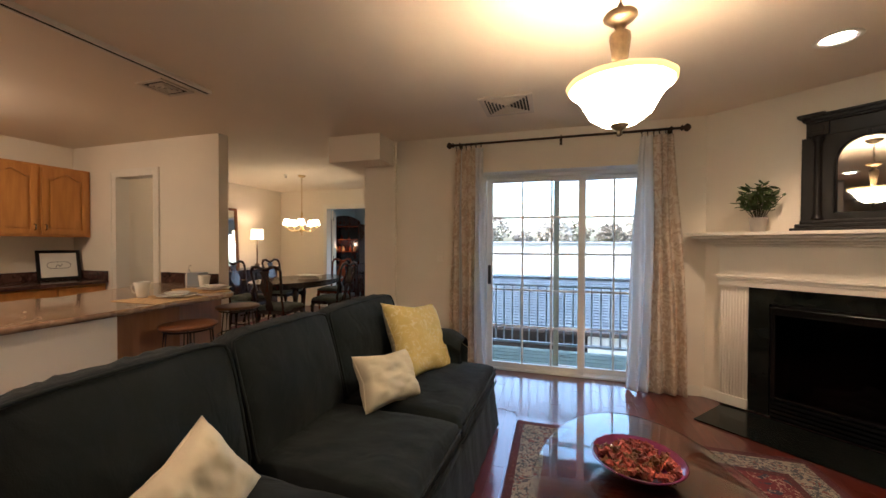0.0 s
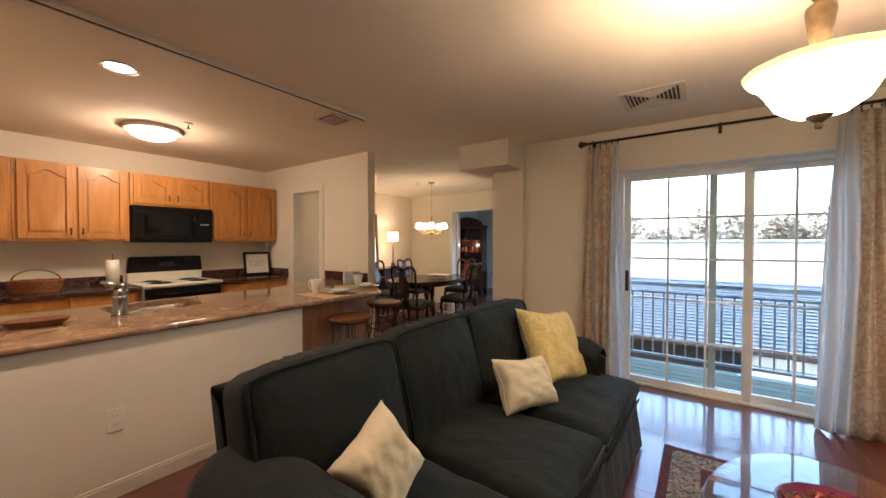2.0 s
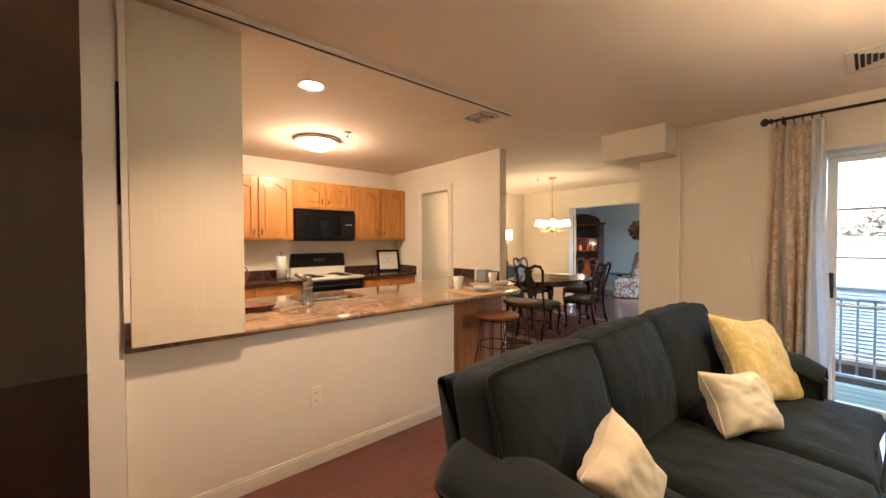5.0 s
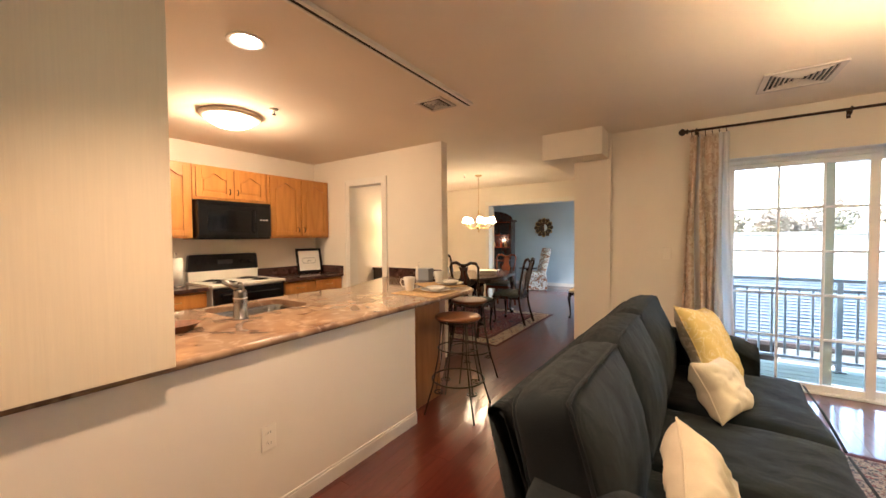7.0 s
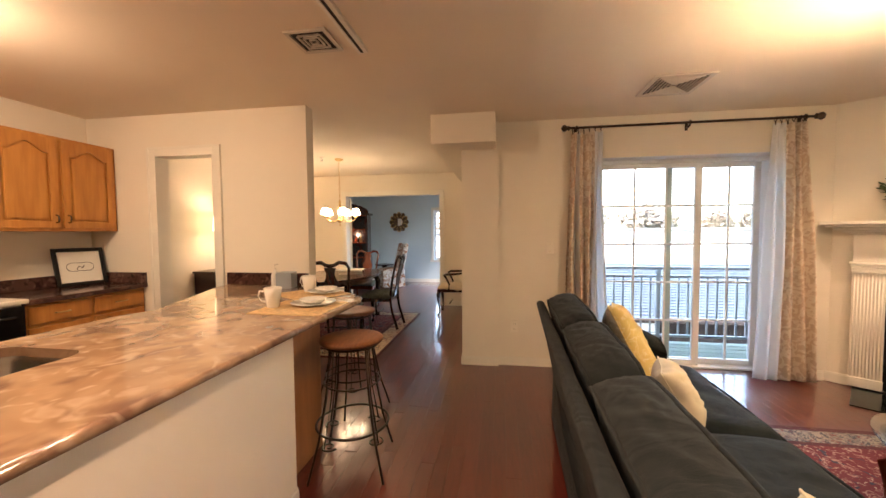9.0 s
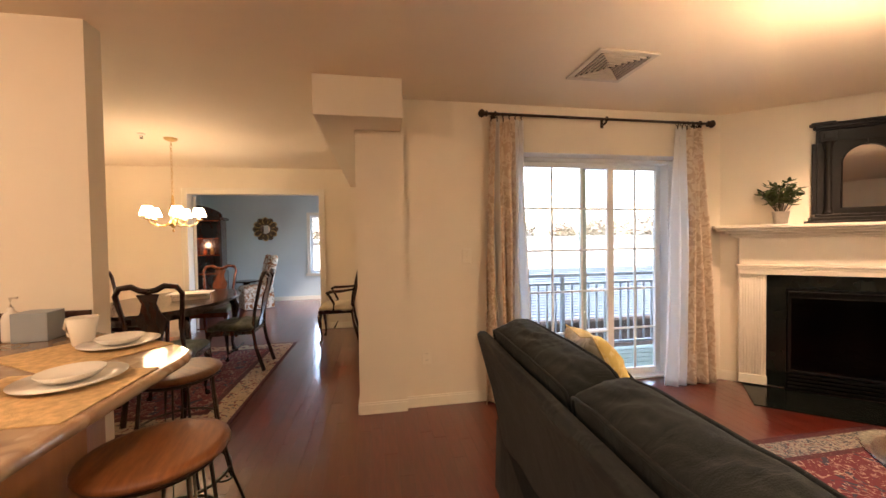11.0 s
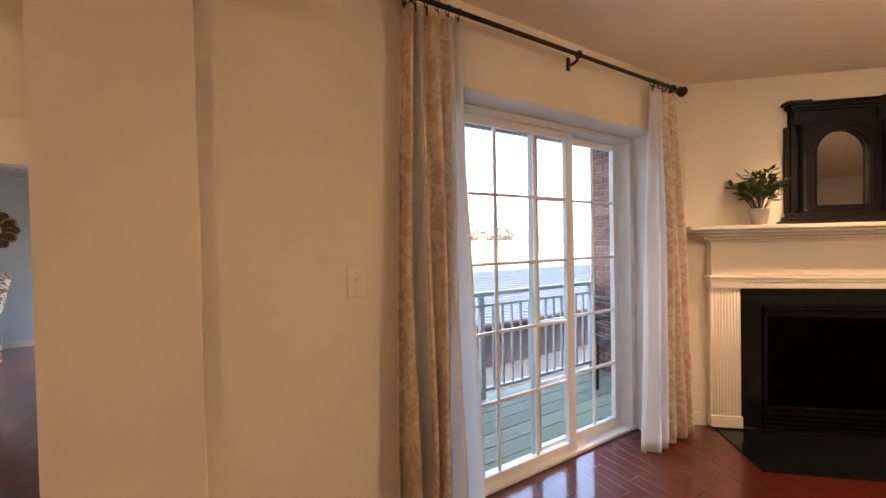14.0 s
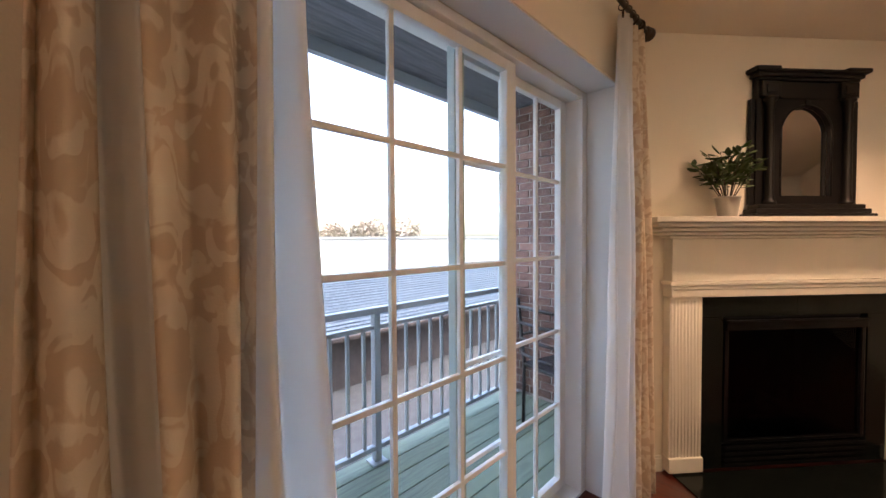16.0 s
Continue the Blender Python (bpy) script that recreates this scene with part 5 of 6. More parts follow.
# place settings
def setting(cx, cy, rz, cup_dx, cup_dy):
    p = thing("placemat", "woven tan placemat on the bar counter", "placemat", (cx, cy, 0.9005), rz, "bar place settings")
    part("weave", box(-0.22, 0.22, -0.20, 0.20, 0.0, 0.004, 0.001), "mat", p)
    q = pose(cx, cy, 0.9048, 0, 0, rz)
    pl = thing("plate", "large round white china plate on a placemat", "plate", tuple(q @ Vector((0.03, 0.10, 0))), 0, "bar place settings")
    part("dish", lathe([(0, 0.002), (0.07, 0.001), (0.08, 0.003), (0.135, 0.015), (0.137, 0.018), (0.08, 0.009), (0, 0.007)], 40), "china", pl, smooth=True)
    bo = thing("bowl", "low white china bowl on a plate", "bowl", tuple(q @ Vector((0.03, 0.10, 0.0075))), 0, "bar place settings")
    part("dish", lathe([(0, 0.001), (0.04, 0.001), (0.065, 0.010), (0.085, 0.030), (0.082, 0.031), (0.06, 0.014), (0, 0.008)], 36), "china", bo, smooth=True)
    cu = thing("mug", "white china mug with a loop handle on a placemat", "cup", tuple(q @ Vector((cup_dx, cup_dy, 0))), rz + 200, "bar place settings")
    part("cup", lathe([(0, 0.001), (0.033, 0.001), (0.036, 0.010), (0.043, 0.055), (0.053, 0.120), (0.050, 0.121), (0.040, 0.055), (0.030, 0.015), (0, 0.013)], 28), "china", cu, smooth=True)
    part("handle", tube([(0.046, 0, 0.098), (0.075, 0, 0.102), (0.084, 0, 0.07), (0.066, 0, 0.038), (0.040, 0, 0.034)], 0.006, 8), "china", cu, smooth=True)


setting(-2.71, 2.32, 0, -0.17, -0.02)
setting(-2.90, 2.80, -33, -0.12, 0.04)
sb = thing("soap_bottle", "slim pump bottle with pale label by the upstand", "bottle", (-3.37, 3.06, 0.9005))
part("bottle", lathe([(0, 0), (0.028, 0), (0.032, 0.01), (0.032, 0.10), (0.025, 0.125), (0.011, 0.14), (0.011, 0.155), (0, 0.155)], 24), "china", sb, smooth=True)
part("pump", tube([(0, 0, 0.155), (0, 0, 0.195), (0.035, -0.01, 0.198)], 0.006, 8), "vent", sb, smooth=True)
tb = thing("tissue_box", "pale grey square box on the bar counter", "box", (-3.28, 3.08, 0.9005), 8)
part("box", box(-0.065, 0.065, -0.06, 0.06, 0, 0.13, 0.004), "rail", tb)

# kitchen ceiling dome and sprinkler
kl = thing("flush_ceiling_light", "lit glass dome ceiling light with a bronze ring", "ceiling light", (*KLIGHT, H))
part("ring", lathe([(0, -0.001), (0.235, -0.001), (0.24, -0.02), (0.225, -0.035), (0.19, -0.038), (0.18, -0.03), (0, -0.029)], 48), "vent", kl, smooth=True)
part("dome", lathe([(0.182, -0.039), (0.165, -0.07), (0.11, -0.098), (0.05, -0.11), (0, -0.112)], 40), "domeglow", kl, smooth=True)
def sprinkler(x, y):
    s = thing("sprinkler_head", "small fire sprinkler head in the ceiling", "sprinkler", (x, y, H))
    part("escutcheon", lathe([(0, -0.001), (0.035, -0.001), (0.03, -0.01), (0.012, -0.014), (0, -0.014)], 20), "trim", s, smooth=True)
    bm = tube([(0.008, 0, -0.014), (0.012, 0, -0.03), (0, 0, -0.045), (-0.012, 0, -0.03), (-0.008, 0, -0.014)], 0.003, 6)
    lathe([(0, -0.045), (0.016, -0.045), (0.016, -0.048), (0, -0.048)], 14, bm=bm)
    part("deflector", bm, "steel", s, smooth=True)
sprinkler(-3.70, 1.57)
sprinkler(-4.05, 5.25)

# bar stools
st0 = None
for i, (x, y, rz) in enumerate(((-2.36, 2.26, 10), (-2.66, 2.97, 55))):
    if st0:
        copy_thing(st0, pose(x, y, 0, 0, 0, rz))
        continue
    st0 = thing("bar_stool", "round wooden seat bar stool on a wrought iron base", "stool", (x, y, 0), rz, "stools at the bar")
    part("seat", lathe([(0, 0.726), (0.15, 0.726), (0.176, 0.730), (0.182, 0.740), (0.178, 0.751), (0.15, 0.756), (0, 0.753)], 40), "cane", st0, smooth=True)
    part("seat_ring", tube([(0.150 * math.cos(t), 0.150 * math.sin(t), 0.714) for t in [2 * math.pi * k / 36 for k in range(36)]], 0.007, 6, closed=True), "iron", st0, smooth=True)
    for k in range(4):
        a = math.pi / 4 + k * math.pi / 2
        c, s = math.cos(a), math.sin(a)
        lg = part("leg", tube([(0.14 * c, 0.14 * s, 0.714), (0.166 * c, 0.166 * s, 0.45), (0.215 * c, 0.215 * s, 0.22), (0.285 * c, 0.285 * s, 0.006)], 0.0065, 8), "iron", st0, smooth=True)
        a2 = a + 0.16
        part("inner_rod", tube([(0.13 * math.cos(a2), 0.13 * math.sin(a2), 0.714), (0.15 * math.cos(a2), 0.15 * math.sin(a2), 0.45), (0.205 * math.cos(a2), 0.205 * math.sin(a2), 0.185)], 0.004, 6), "iron", lg, smooth=True)
        a3 = a + 0.18
        q = [(0.175 * math.cos(a3) + (0.012 + 0.036 * t) * math.cos(8 * t + a3), 0.175 * math.sin(a3) + (0.012 + 0.036 * t) * math.sin(8 * t + a3), 0.185) for t in [j / 22 for j in range(23)]]
        part("scroll", tube(q, 0.0045, 6), "iron", st0, smooth=True)
    part("foot_ring", tube([(0.205 * math.cos(t), 0.205 * math.sin(t), 0.255) for t in [2 * math.pi * k / 44 for k in range(44)]], 0.007, 6, closed=True), "iron", st0, smooth=True)
    part("upper_ring", tube([(0.158 * math.cos(t), 0.158 * math.sin(t), 0.50) for t in [2 * math.pi * k / 40 for k in range(40)]], 0.005, 6, closed=True), "iron", st0, smooth=True)

# ---- dining room ----
rug("dining_rug", -4.95, -2.83, 3.95, 6.20, (("edge_band", 0.03, "rug_edge"), ("border", 0.20, "rug_border"), ("inner_band", 0.05, "rug_edge"), ("field", 0, "rug_field")), "wine red oriental rug with a cream border under the dining table")
RZ = 0.0135
dt = thing("dining_table", "oval mahogany dining table with cabriole legs", "table", (-3.86, 5.36, RZ))
part("tabletop", slab(ellipse(0, 0, 0.56, 0.92, 64), 0.705, 0.735, 0.006), "mahog", dt)
part("apron", slab(ellipse(0, 0, 0.44, 0.78, 48), 0.63, 0.704), "mahog", dt)


def cabriole(x, y, h, r, out, n=10):
    """A cabriole leg: knee out, ankle in, pad foot."""
    d = Vector((x, y, 0)).normalized()
    prof = [(0.0, 1.0, 1.0), (0.35, 0.86, 1.1), (0.35, 0.72, 0.85), (0.05, 0.45, 0.55), (-0.12, 0.20, 0.42), (0.0, 0.08, 0.5), (0.22, 0.035, 0.85), (0.25, 0.0, 0.75)]
    return tube([(x + d.x * o * out, y + d.y * o * out, h * z + 0.002) for o, z, _ in prof], [r * k for _, _, k in prof], n)


for sx in (-1, 1):
    for sy in (-1, 1):
        part("leg", cabriole(sx * 0.36, sy * 0.56, 0.64, 0.042, 0.10), "mahog", dt, smooth=True)


def dining_chair(name, label, arms, wood, at, rz):
    """A fiddle-back side chair: front at -y."""
    c = thing(name, label, "chair", at, rz, "" if arms else "chairs round the dining table")
    part("seat", join(None, cushion(0.48, 0.44, 0.085, 0.22, seed=4), pose(0, 0, 0.455)), "seatcloth" if not arms else "cream", c, smooth=True)
    part("seat_frame", slab([(-0.235, -0.22), (0.235, -0.22), (0.20, 0.21), (-0.20, 0.21)], 0.385, 0.44, 0.008), wood, c)
    for s in (-1, 1):
        part("leg", cabriole(s * 0.205, -0.19, 0.40, 0.027, 0.06, 8), wood, c, smooth=True)
        pts = [(s * 0.185, 0.30, 0.002), (s * 0.185, 0.225, 0.25), (s * 0.185, 0.20, 0.42), (s * 0.17, 0.22, 0.62), (s * 0.19, 0.265, 0.82), (s * 0.205, 0.30, 0.95), (s * 0.175, 0.315, 1.005), (s * 0.10, 0.32, 1.015), (s * 0.05, 0.32, 0.985), (0, 0.32, 0.975)]
        part("back_post", tube(pts, [0.02, 0.018, 0.02, 0.017, 0.017, 0.018, 0.021, 0.022, 0.021, 0.022], 8), wood, c, smooth=True)
    sp = [(-0.045, 0), (0.045, 0), (0.055, 0.06), (0.03, 0.13), (0.075, 0.25), (0.095, 0.33), (0.06, 0.40), (0.045, 0.46), (0.07, 0.53), (-0.07, 0.53), (-0.045, 0.46), (-0.06, 0.40), (-0.095, 0.33), (-0.075, 0.25), (-0.03, 0.13), (-0.055, 0.06)]
    part("splat", plate(sp, 0.012, pose(0, 0.205, 0.44, -12.5, 0, 0), bevel=0.002), wood, c)
    part("stretcher", tube([(-0.19, -0.02, 0.20), (0.19, -0.02, 0.20)], 0.01, 8), wood, c, smooth=True)
    if arms:
        for s in (-1, 1):
            part("arm", tube([(s * 0.18, 0.245, 0.70), (s * 0.24, 0.10, 0.685), (s * 0.265, -0.06, 0.68), (s * 0.255, -0.10, 0.665), (s * 0.235, -0.07, 0.62), (s * 0.225, -0.02, 0.52), (s * 0.22, -0.03, 0.43)], [0.014, 0.018, 0.02, 0.022, 0.016, 0.015, 0.016], 8), wood, c, smooth=True)
    return c


ch = dining_chair("dining_chair", "dark mahogany fiddle-back dining chair with a sage seat", False, "mahog", (-3.22, 5.30, RZ), -90)
for x, y, rz in ((-4.50, 5.75, 90), (-4.50, 4.95, 90), (-3.42, 4.38, -172), (-4.05, 4.25, 176)):
    copy_thing(ch, pose(x, y, RZ, 0, 0, rz))
dining_chair("dining_chair", "reddish mahogany fiddle-back chair at the far end", False, "redmahog", (-3.92, 6.42, 0), 4)
dining_chair("armchair", "mahogany open armchair with a pale seat by the wall", True, "mahog", (-2.305, 6.28, 0), -90)

bks = [("book", 0.34, 0.25, 0.03, "paper"), ("book", 0.30, 0.22, 0.025, "blackwood"), ("book", 0.38, 0.28, 0.006, "paper")]
z = 0.7353 + RZ
for i, (nm, a, b, t, mt) in enumerate(bks):
    k = thing("book", "large flat book stacked on the dining table", "book", (-3.72, 5.42, z), 25 - 8 * i, "books on the dining table")
    part("pages", box(-a / 2 + 0.004, a / 2 - 0.006, -b / 2 + 0.004, b / 2 - 0.004, 0.002, t - 0.002), "paper", k)
    bm = box(-a / 2, a / 2, -b / 2, b / 2, 0, 0.002)
    box(-a / 2, a / 2, -b / 2, b / 2, t - 0.002, t, bm=bm)
    part("cover", bm, mt, k)
    z += t + 0.0004

# chandelier
cd = thing("chandelier", "five-arm brass chandelier with lit pleated shades", "ceiling light", (*CHANDELIER, 0))
part("canopy", lathe([(0, 2.44), (0.065, 2.44), (0.055, 2.42), (0.02, 2.405), (0, 2.405)], 24), "brass", cd, smooth=True)
bm = bmesh.new()
for i in range(16):
    zc = 2.39 - 0.035 * i
    tube([(0.010 * math.cos(t) * (i % 2), 0.010 * math.cos(t) * ((i + 1) % 2), zc + 0.021 * math.sin(t)) for t in [k * 0.5236 for k in range(12)]], 0.0028, 5, bm, closed=True)
part("chain", bm, "brass", cd, smooth=True)
part("hub", lathe([(0, 1.50), (0.012, 1.50), (0.02, 1.515), (0.045, 1.535), (0.05, 1.55), (0.03, 1.57), (0.018, 1.60), (0.026, 1.65), (0.035, 1.70), (0.018, 1.75), (0.012, 1.84), (0, 1.85)], 24), "brass", cd, smooth=True)
for k in range(5):
    a = k * 2 * math.pi / 5 + 0.3
    c, s = math.cos(a), math.sin(a)
    ar = part("arm", tube([(r * c, r * s, zz) for r, zz in ((0.03, 1.56), (0.09, 1.525), (0.16, 1.52), (0.21, 1.55), (0.23, 1.585))], 0.007, 8), "brass", cd, smooth=True)
    part("candle_cup", lathe([(0, 1.58), (0.03, 1.585), (0.034, 1.595), (0.012, 1.60), (0.012, 1.64), (0, 1.64)], 18, (0.23 * c, 0.23 * s, 0)), "brass", ar, smooth=True)
    part("shade", lathe([(0.068, 1.625), (0.058, 1.66), (0.040, 1.715), (0.036, 1.715), (0.055, 1.658), (0.065, 1.625)], 28, (0.23 * c, 0.23 * s, 0), wobble=0.03, lobes=14), "shadeglow", ar, "lit pleated fabric shade", smooth=True)
part("drop", lathe([(0, 1.455), (0.014, 1.47), (0.006, 1.485), (0, 1.50)], 14), "brass", cd, smooth=True)

# sideboard, lamp, leaning mirror
sdb = thing("sideboard", "dark mahogany sideboard against the dining room wall", "sideboard", (-5.6, 5.45, 0), 90)
part("body", box(-0.85, 0.85, -0.46, -0.005, 0.16, 0.82, 0.006), "mahog", sdb)
part("top", box(-0.88, 0.88, -0.49, -0.003, 0.8205, 0.85, 0.008), "mahog", sdb)
for k in range(3):
    x = -0.56 + 0.56 * k
    for z0, z1 in ((0.19, 0.56), (0.59, 0.79)):
        d = part("drawer" if z0 > 0.5 else "door", box(x - 0.26, x + 0.26, -0.475, -0.461, z0, z1, 0.005), "mahog", sdb)
        bm = tube([(x - 0.035, -0.476, (z0 + z1) / 2), (x - 0.03, -0.492, (z0 + z1) / 2 - 0.015), (x + 0.03, -0.492, (z0 + z1) / 2 - 0.015), (x + 0.035, -0.476, (z0 + z1) / 2)], 0.004, 6)
        part("handle", bm, "brass", d, "brass bail pull", smooth=True)
for sx in (-0.78, 0.78):
    for yy in (-0.42, -0.06):
        part("leg", tube([(sx, yy, 0.16), (sx, yy, 0.08), (sx, yy, 0.002)], [0.035, 0.03, 0.02], 10), "mahog", sdb, smooth=True)
tl = thing("table_lamp", "slim bronze candlestick lamp with a lit drum shade", "lamp", (*DLAMP, 0.8505), 0, "lamps on the sideboard")
part("base", lathe([(0, 0), (0.075, 0), (0.07, 0.015), (0.03, 0.03), (0.045, 0.05), (0.05, 0.065), (0.02, 0.085), (0.012, 0.11), (0.013, 0.30), (0.01, 0.45), (0.01, 0.52), (0, 0.52)], 24), "bronze", tl, smooth=True)
part("shade", lathe([(0.115, 0.545), (0.105, 0.745), (0.101, 0.745), (0.111, 0.545)], 36), "lampshade", tl, "lit cream drum shade", smooth=True)
part("harp", tube([(0, 0, 0.52), (0.04, 0, 0.60), (0.03, 0, 0.70), (0, 0, 0.745), (-0.03, 0, 0.70), (-0.04, 0, 0.60), (0, 0, 0.52)], 0.003, 6), "brass", tl, smooth=True)
copy_thing(tl, pose(DLAMP[0], 4.82, 0.8505))
dm = thing("dining_mirror", "tall gilt framed mirror leaning on the sideboard wall", "mirror", (-5.53, 5.50, 0.851), 90)
m = pose(0, 0, 0, -3.0, 0, 0)
bm = bmesh.new()
for p in ((-0.24, -0.19, 0, 1.12), (0.19, 0.24, 0, 1.12), (-0.19, 0.19, 0, 0.05), (-0.19, 0.19, 1.07, 1.12)):
    box(p[0], p[1], -0.03, 0, p[2], p[3], 0.008, bm)
part("frame", tilt(bm), "cane", dm)
part("mirror_glass", tilt(box(-0.19, 0.19, -0.012, -0.006, 0.05, 1.07)), "mirror", dm)

# ---- blue room ----
sc = thing("secretary_desk", "tall dark secretary cabinet with an arched crest and lit shelves", "cabinet", (-5.12, 8.75, 0), 8)
part("lower_body", box(-0.45, 0.45, -0.26, 0.26, 0.08, 0.80, 0.008), "mahog", sc)
part("desk_flap", box(-0.44, 0.44, -0.40, -0.262, 0.76, 0.79, 0.006), "redmahog", sc)
for x in (-0.43, 0.39):
    part("side_panel", box(x, x + 0.04, -0.12, 0.26, 0.801, 1.78, 0.004), "mahog", sc)
part("back_panel", box(-0.39, 0.39, 0.235, 0.26, 0.801, 1.78), "mahog", sc)
for zz in (1.10, 1.42, 1.755):
    part("shelf", box(-0.388, 0.388, -0.11, 0.234, zz, zz + 0.022, 0.003), "redmahog", sc)
part("cornice", box(-0.48, 0.48, -0.16, 0.27, 1.781, 1.83, 0.012), "mahog", sc)
cr = [(-0.45, 0)] + [(-0.45 + 0.9 * i / 24, 0.05 + 0.17 * math.sin(math.pi * i / 24) ** 0.7) for i in range(25)] + [(0.45, 0)]
part("crest", plate(cr, 0.03, pose(0, -0.13, 1.831), bevel=0.004), "mahog", sc)
part("foot", box(-0.45, -0.36, -0.25, -0.15, 0.001, 0.079, 0.006), "mahog", sc)
part("foot", box(0.36, 0.45, -0.25, -0.15, 0.001, 0.079, 0.006), "mahog", sc)
part("foot", box(-0.45, -0.36, 0.15, 0.25, 0.001, 0.079, 0.006), "mahog", sc)
part("foot", box(0.36, 0.45, 0.15, 0.25, 0.001, 0.079, 0.006), "mahog", sc)
for i, x in enumerate((-0.3, -0.2, -0.1, 0.1, 0.22)):
    v = thing("vase", "small dark ornament on the secretary shelf", "ornament", tuple(pose(-5.12, 8.75, 0, 0, 0, 8) @ Vector((x, 0.08, 1.1225))))
    part("body", lathe([(0, 0), (0.03, 0), (0.04, 0.05), (0.02, 0.11), (0.025, 0.13), (0, 0.13)], 18), "redmahog" if i % 2 else "brass", v, smooth=True)
# sunburst mirror
sbm = thing("sunburst_mirror", "round gilt mirror with a petalled openwork frame on the blue wall", "mirror", (-4.265, 10.015, 1.64))
part("mirror_glass", slab(ellipse(0, 0, 0.10, 0.10, 32), 0, 0.012), "mirror", sbm).matrix_basis = pose(0, 0, 0, 90, 0, 0)
bm = tube([(0.115 * math.cos(t), -0.012, 0.115 * math.sin(t)) for t in [2 * math.pi * k / 40 for k in range(40)]], 0.016, 8, closed=True)
part("inner_ring", bm, "bronze", sbm, smooth=True)
bm = slab([((0.235 + 0.02 * math.cos(12 * t)) * math.cos(t), (0.235 + 0.02 * math.cos(12 * t)) * math.sin(t)) for t in [2 * math.pi * i / 96 for i in range(96)]], 0.001, 0.008)
part("backing", bm, "bronze", sbm).matrix_basis = pose(0, 0, 0, 90, 0, 0)
for k in range(12):
    a = 2 * math.pi * k / 12
    lo = [(math.cos(a) * (0.19 + 0.075 * math.cos(t)) - math.sin(a) * 0.058 * math.sin(t), -0.012 - 0.006 * math.sin(t), math.sin(a) * (0.19 + 0.075 * math.cos(t)) + math.cos(a) * 0.058 * math.sin(t)) for t in [2 * math.pi * i / 20 for i in range(20)]]
    part("petal", tube(lo, 0.012, 6, closed=True), "brass" if k % 2 else "bronze", sbm, smooth=True)
# floral wing chair
wc = thing("slipper_chair", "high-backed upholstered chair in brown and cream floral", "chair", (-4.22, 9.15, 0), -60)
part("backrest", join(None, cushion(0.56, 0.72, 0.16, 0.2, seed=8), pose(0, 0.24, 0.74, 78, 0, 0)), "floral", wc, smooth=True)
part("seat", join(None, cushion(0.58, 0.56, 0.18, 0.2, seed=9), pose(0, -0.02, 0.38)), "floral", wc, smooth=True)
part("skirt", slab([(-0.28, -0.28), (0.28, -0.28), (0.27, 0.27), (-0.27, 0.27)], 0.015, 0.32, 0.01), "floral", wc)
bt = thing("side_table", "low dark side table in the blue room", "table", (-4.55, 9.55, 0))
part("top", slab(ellipse(0, 0, 0.25, 0.25, 32), 0.50, 0.525, 0.004), "mahog", bt)
part("pedestal", lathe([(0, 0.002), (0.16, 0.002), (0.15, 0.03), (0.04, 0.06), (0.03, 0.30), (0.05, 0.42), (0.08, 0.499), (0, 0.499)], 24), "mahog", bt, smooth=True)
# ---- balcony and outdoors ----
bd = tagged(thing("balcony_deck", "weathered grey-green board balcony deck", "deck"), kind="structure")
dme = bpy.data.meshes.new("deck_board")
b = box(-1.8, 1.8, -0.068, 0.068, -0.09, -0.062, 0.003)
b.to_mesh(dme), b.free()
dme.materials.append(M["deck"])
for k in range(7):
    o = new("deck_board", dme)
    o.parent = bd
    o.matrix_basis = pose(0.15, 4.385 + k * 0.143, 0)
part("joist", box(-1.64, 1.94, 4.30, 5.32, -0.26, -0.10), "bark", bd)
rl = thing("balcony_railing", "pale painted metal balcony railing with square balusters", "railing", (0, 5.22, 0))
part("top_rail", box(-1.64, 1.93, -0.03, 0.03, 0.865, 0.905, 0.008), "rail", rl)
part("bottom_rail", box(-1.64, 1.93, -0.018, 0.018, 0.02, 0.05, 0.004), "rail", rl)
part("mid_rail", box(-1.64, 1.93, -0.016, 0.016, 0.77, 0.795, 0.004), "rail", rl)
bme = bpy.data.meshes.new("baluster")
b = box(-0.009, 0.009, -0.009, 0.009, 0.05, 0.77)
b.to_mesh(bme), b.free()
bme.materials.append(M["rail"])
for k in range(33):
    x = -1.60 + 0.109 * k
    if abs(x - 0.45) > 0.04 and abs(x + 0.95) > 0.04:
        o = new("baluster", bme)
        o.parent = rl
        o.matrix_basis = pose(x, 0, 0)
for x in (-1.60, -0.95, 0.45, 1.90):
    ps = part("post", box(x - 0.022, x + 0.022, -0.022, 0.022, -0.06, 0.864, 0.004), "rail", rl)
    part("post_base", box(x - 0.05, x + 0.05, -0.05, 0.05, -0.062, -0.048, 0.004), "rail", ps)
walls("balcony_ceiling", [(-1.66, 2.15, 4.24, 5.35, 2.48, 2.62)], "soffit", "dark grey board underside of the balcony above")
walls("balcony_fascia", [(-1.66, 2.15, 5.352, 5.40, 2.40, 2.75)], "rail", "grey fascia board of the balcony above")
walls("wall_brick_pier", [(1.98, 2.15, 4.0, 5.24, -3, 2.48)], "mortar", "brick pier beside the balcony")
walls("wall_above", [(-1.66, 3.3, 4.0, 4.24, H + 0.12, 5.5), (-1.66, 2.1, 4.02, 4.24, -3.2, -0.12)], "siding", "outer wall above and below the balcony")
walls("wall_clapboard", [(-1.655, -1.62, 4.25, 5.30, -0.06, 2.48)], "siding", "white clapboard side wall of the balcony")
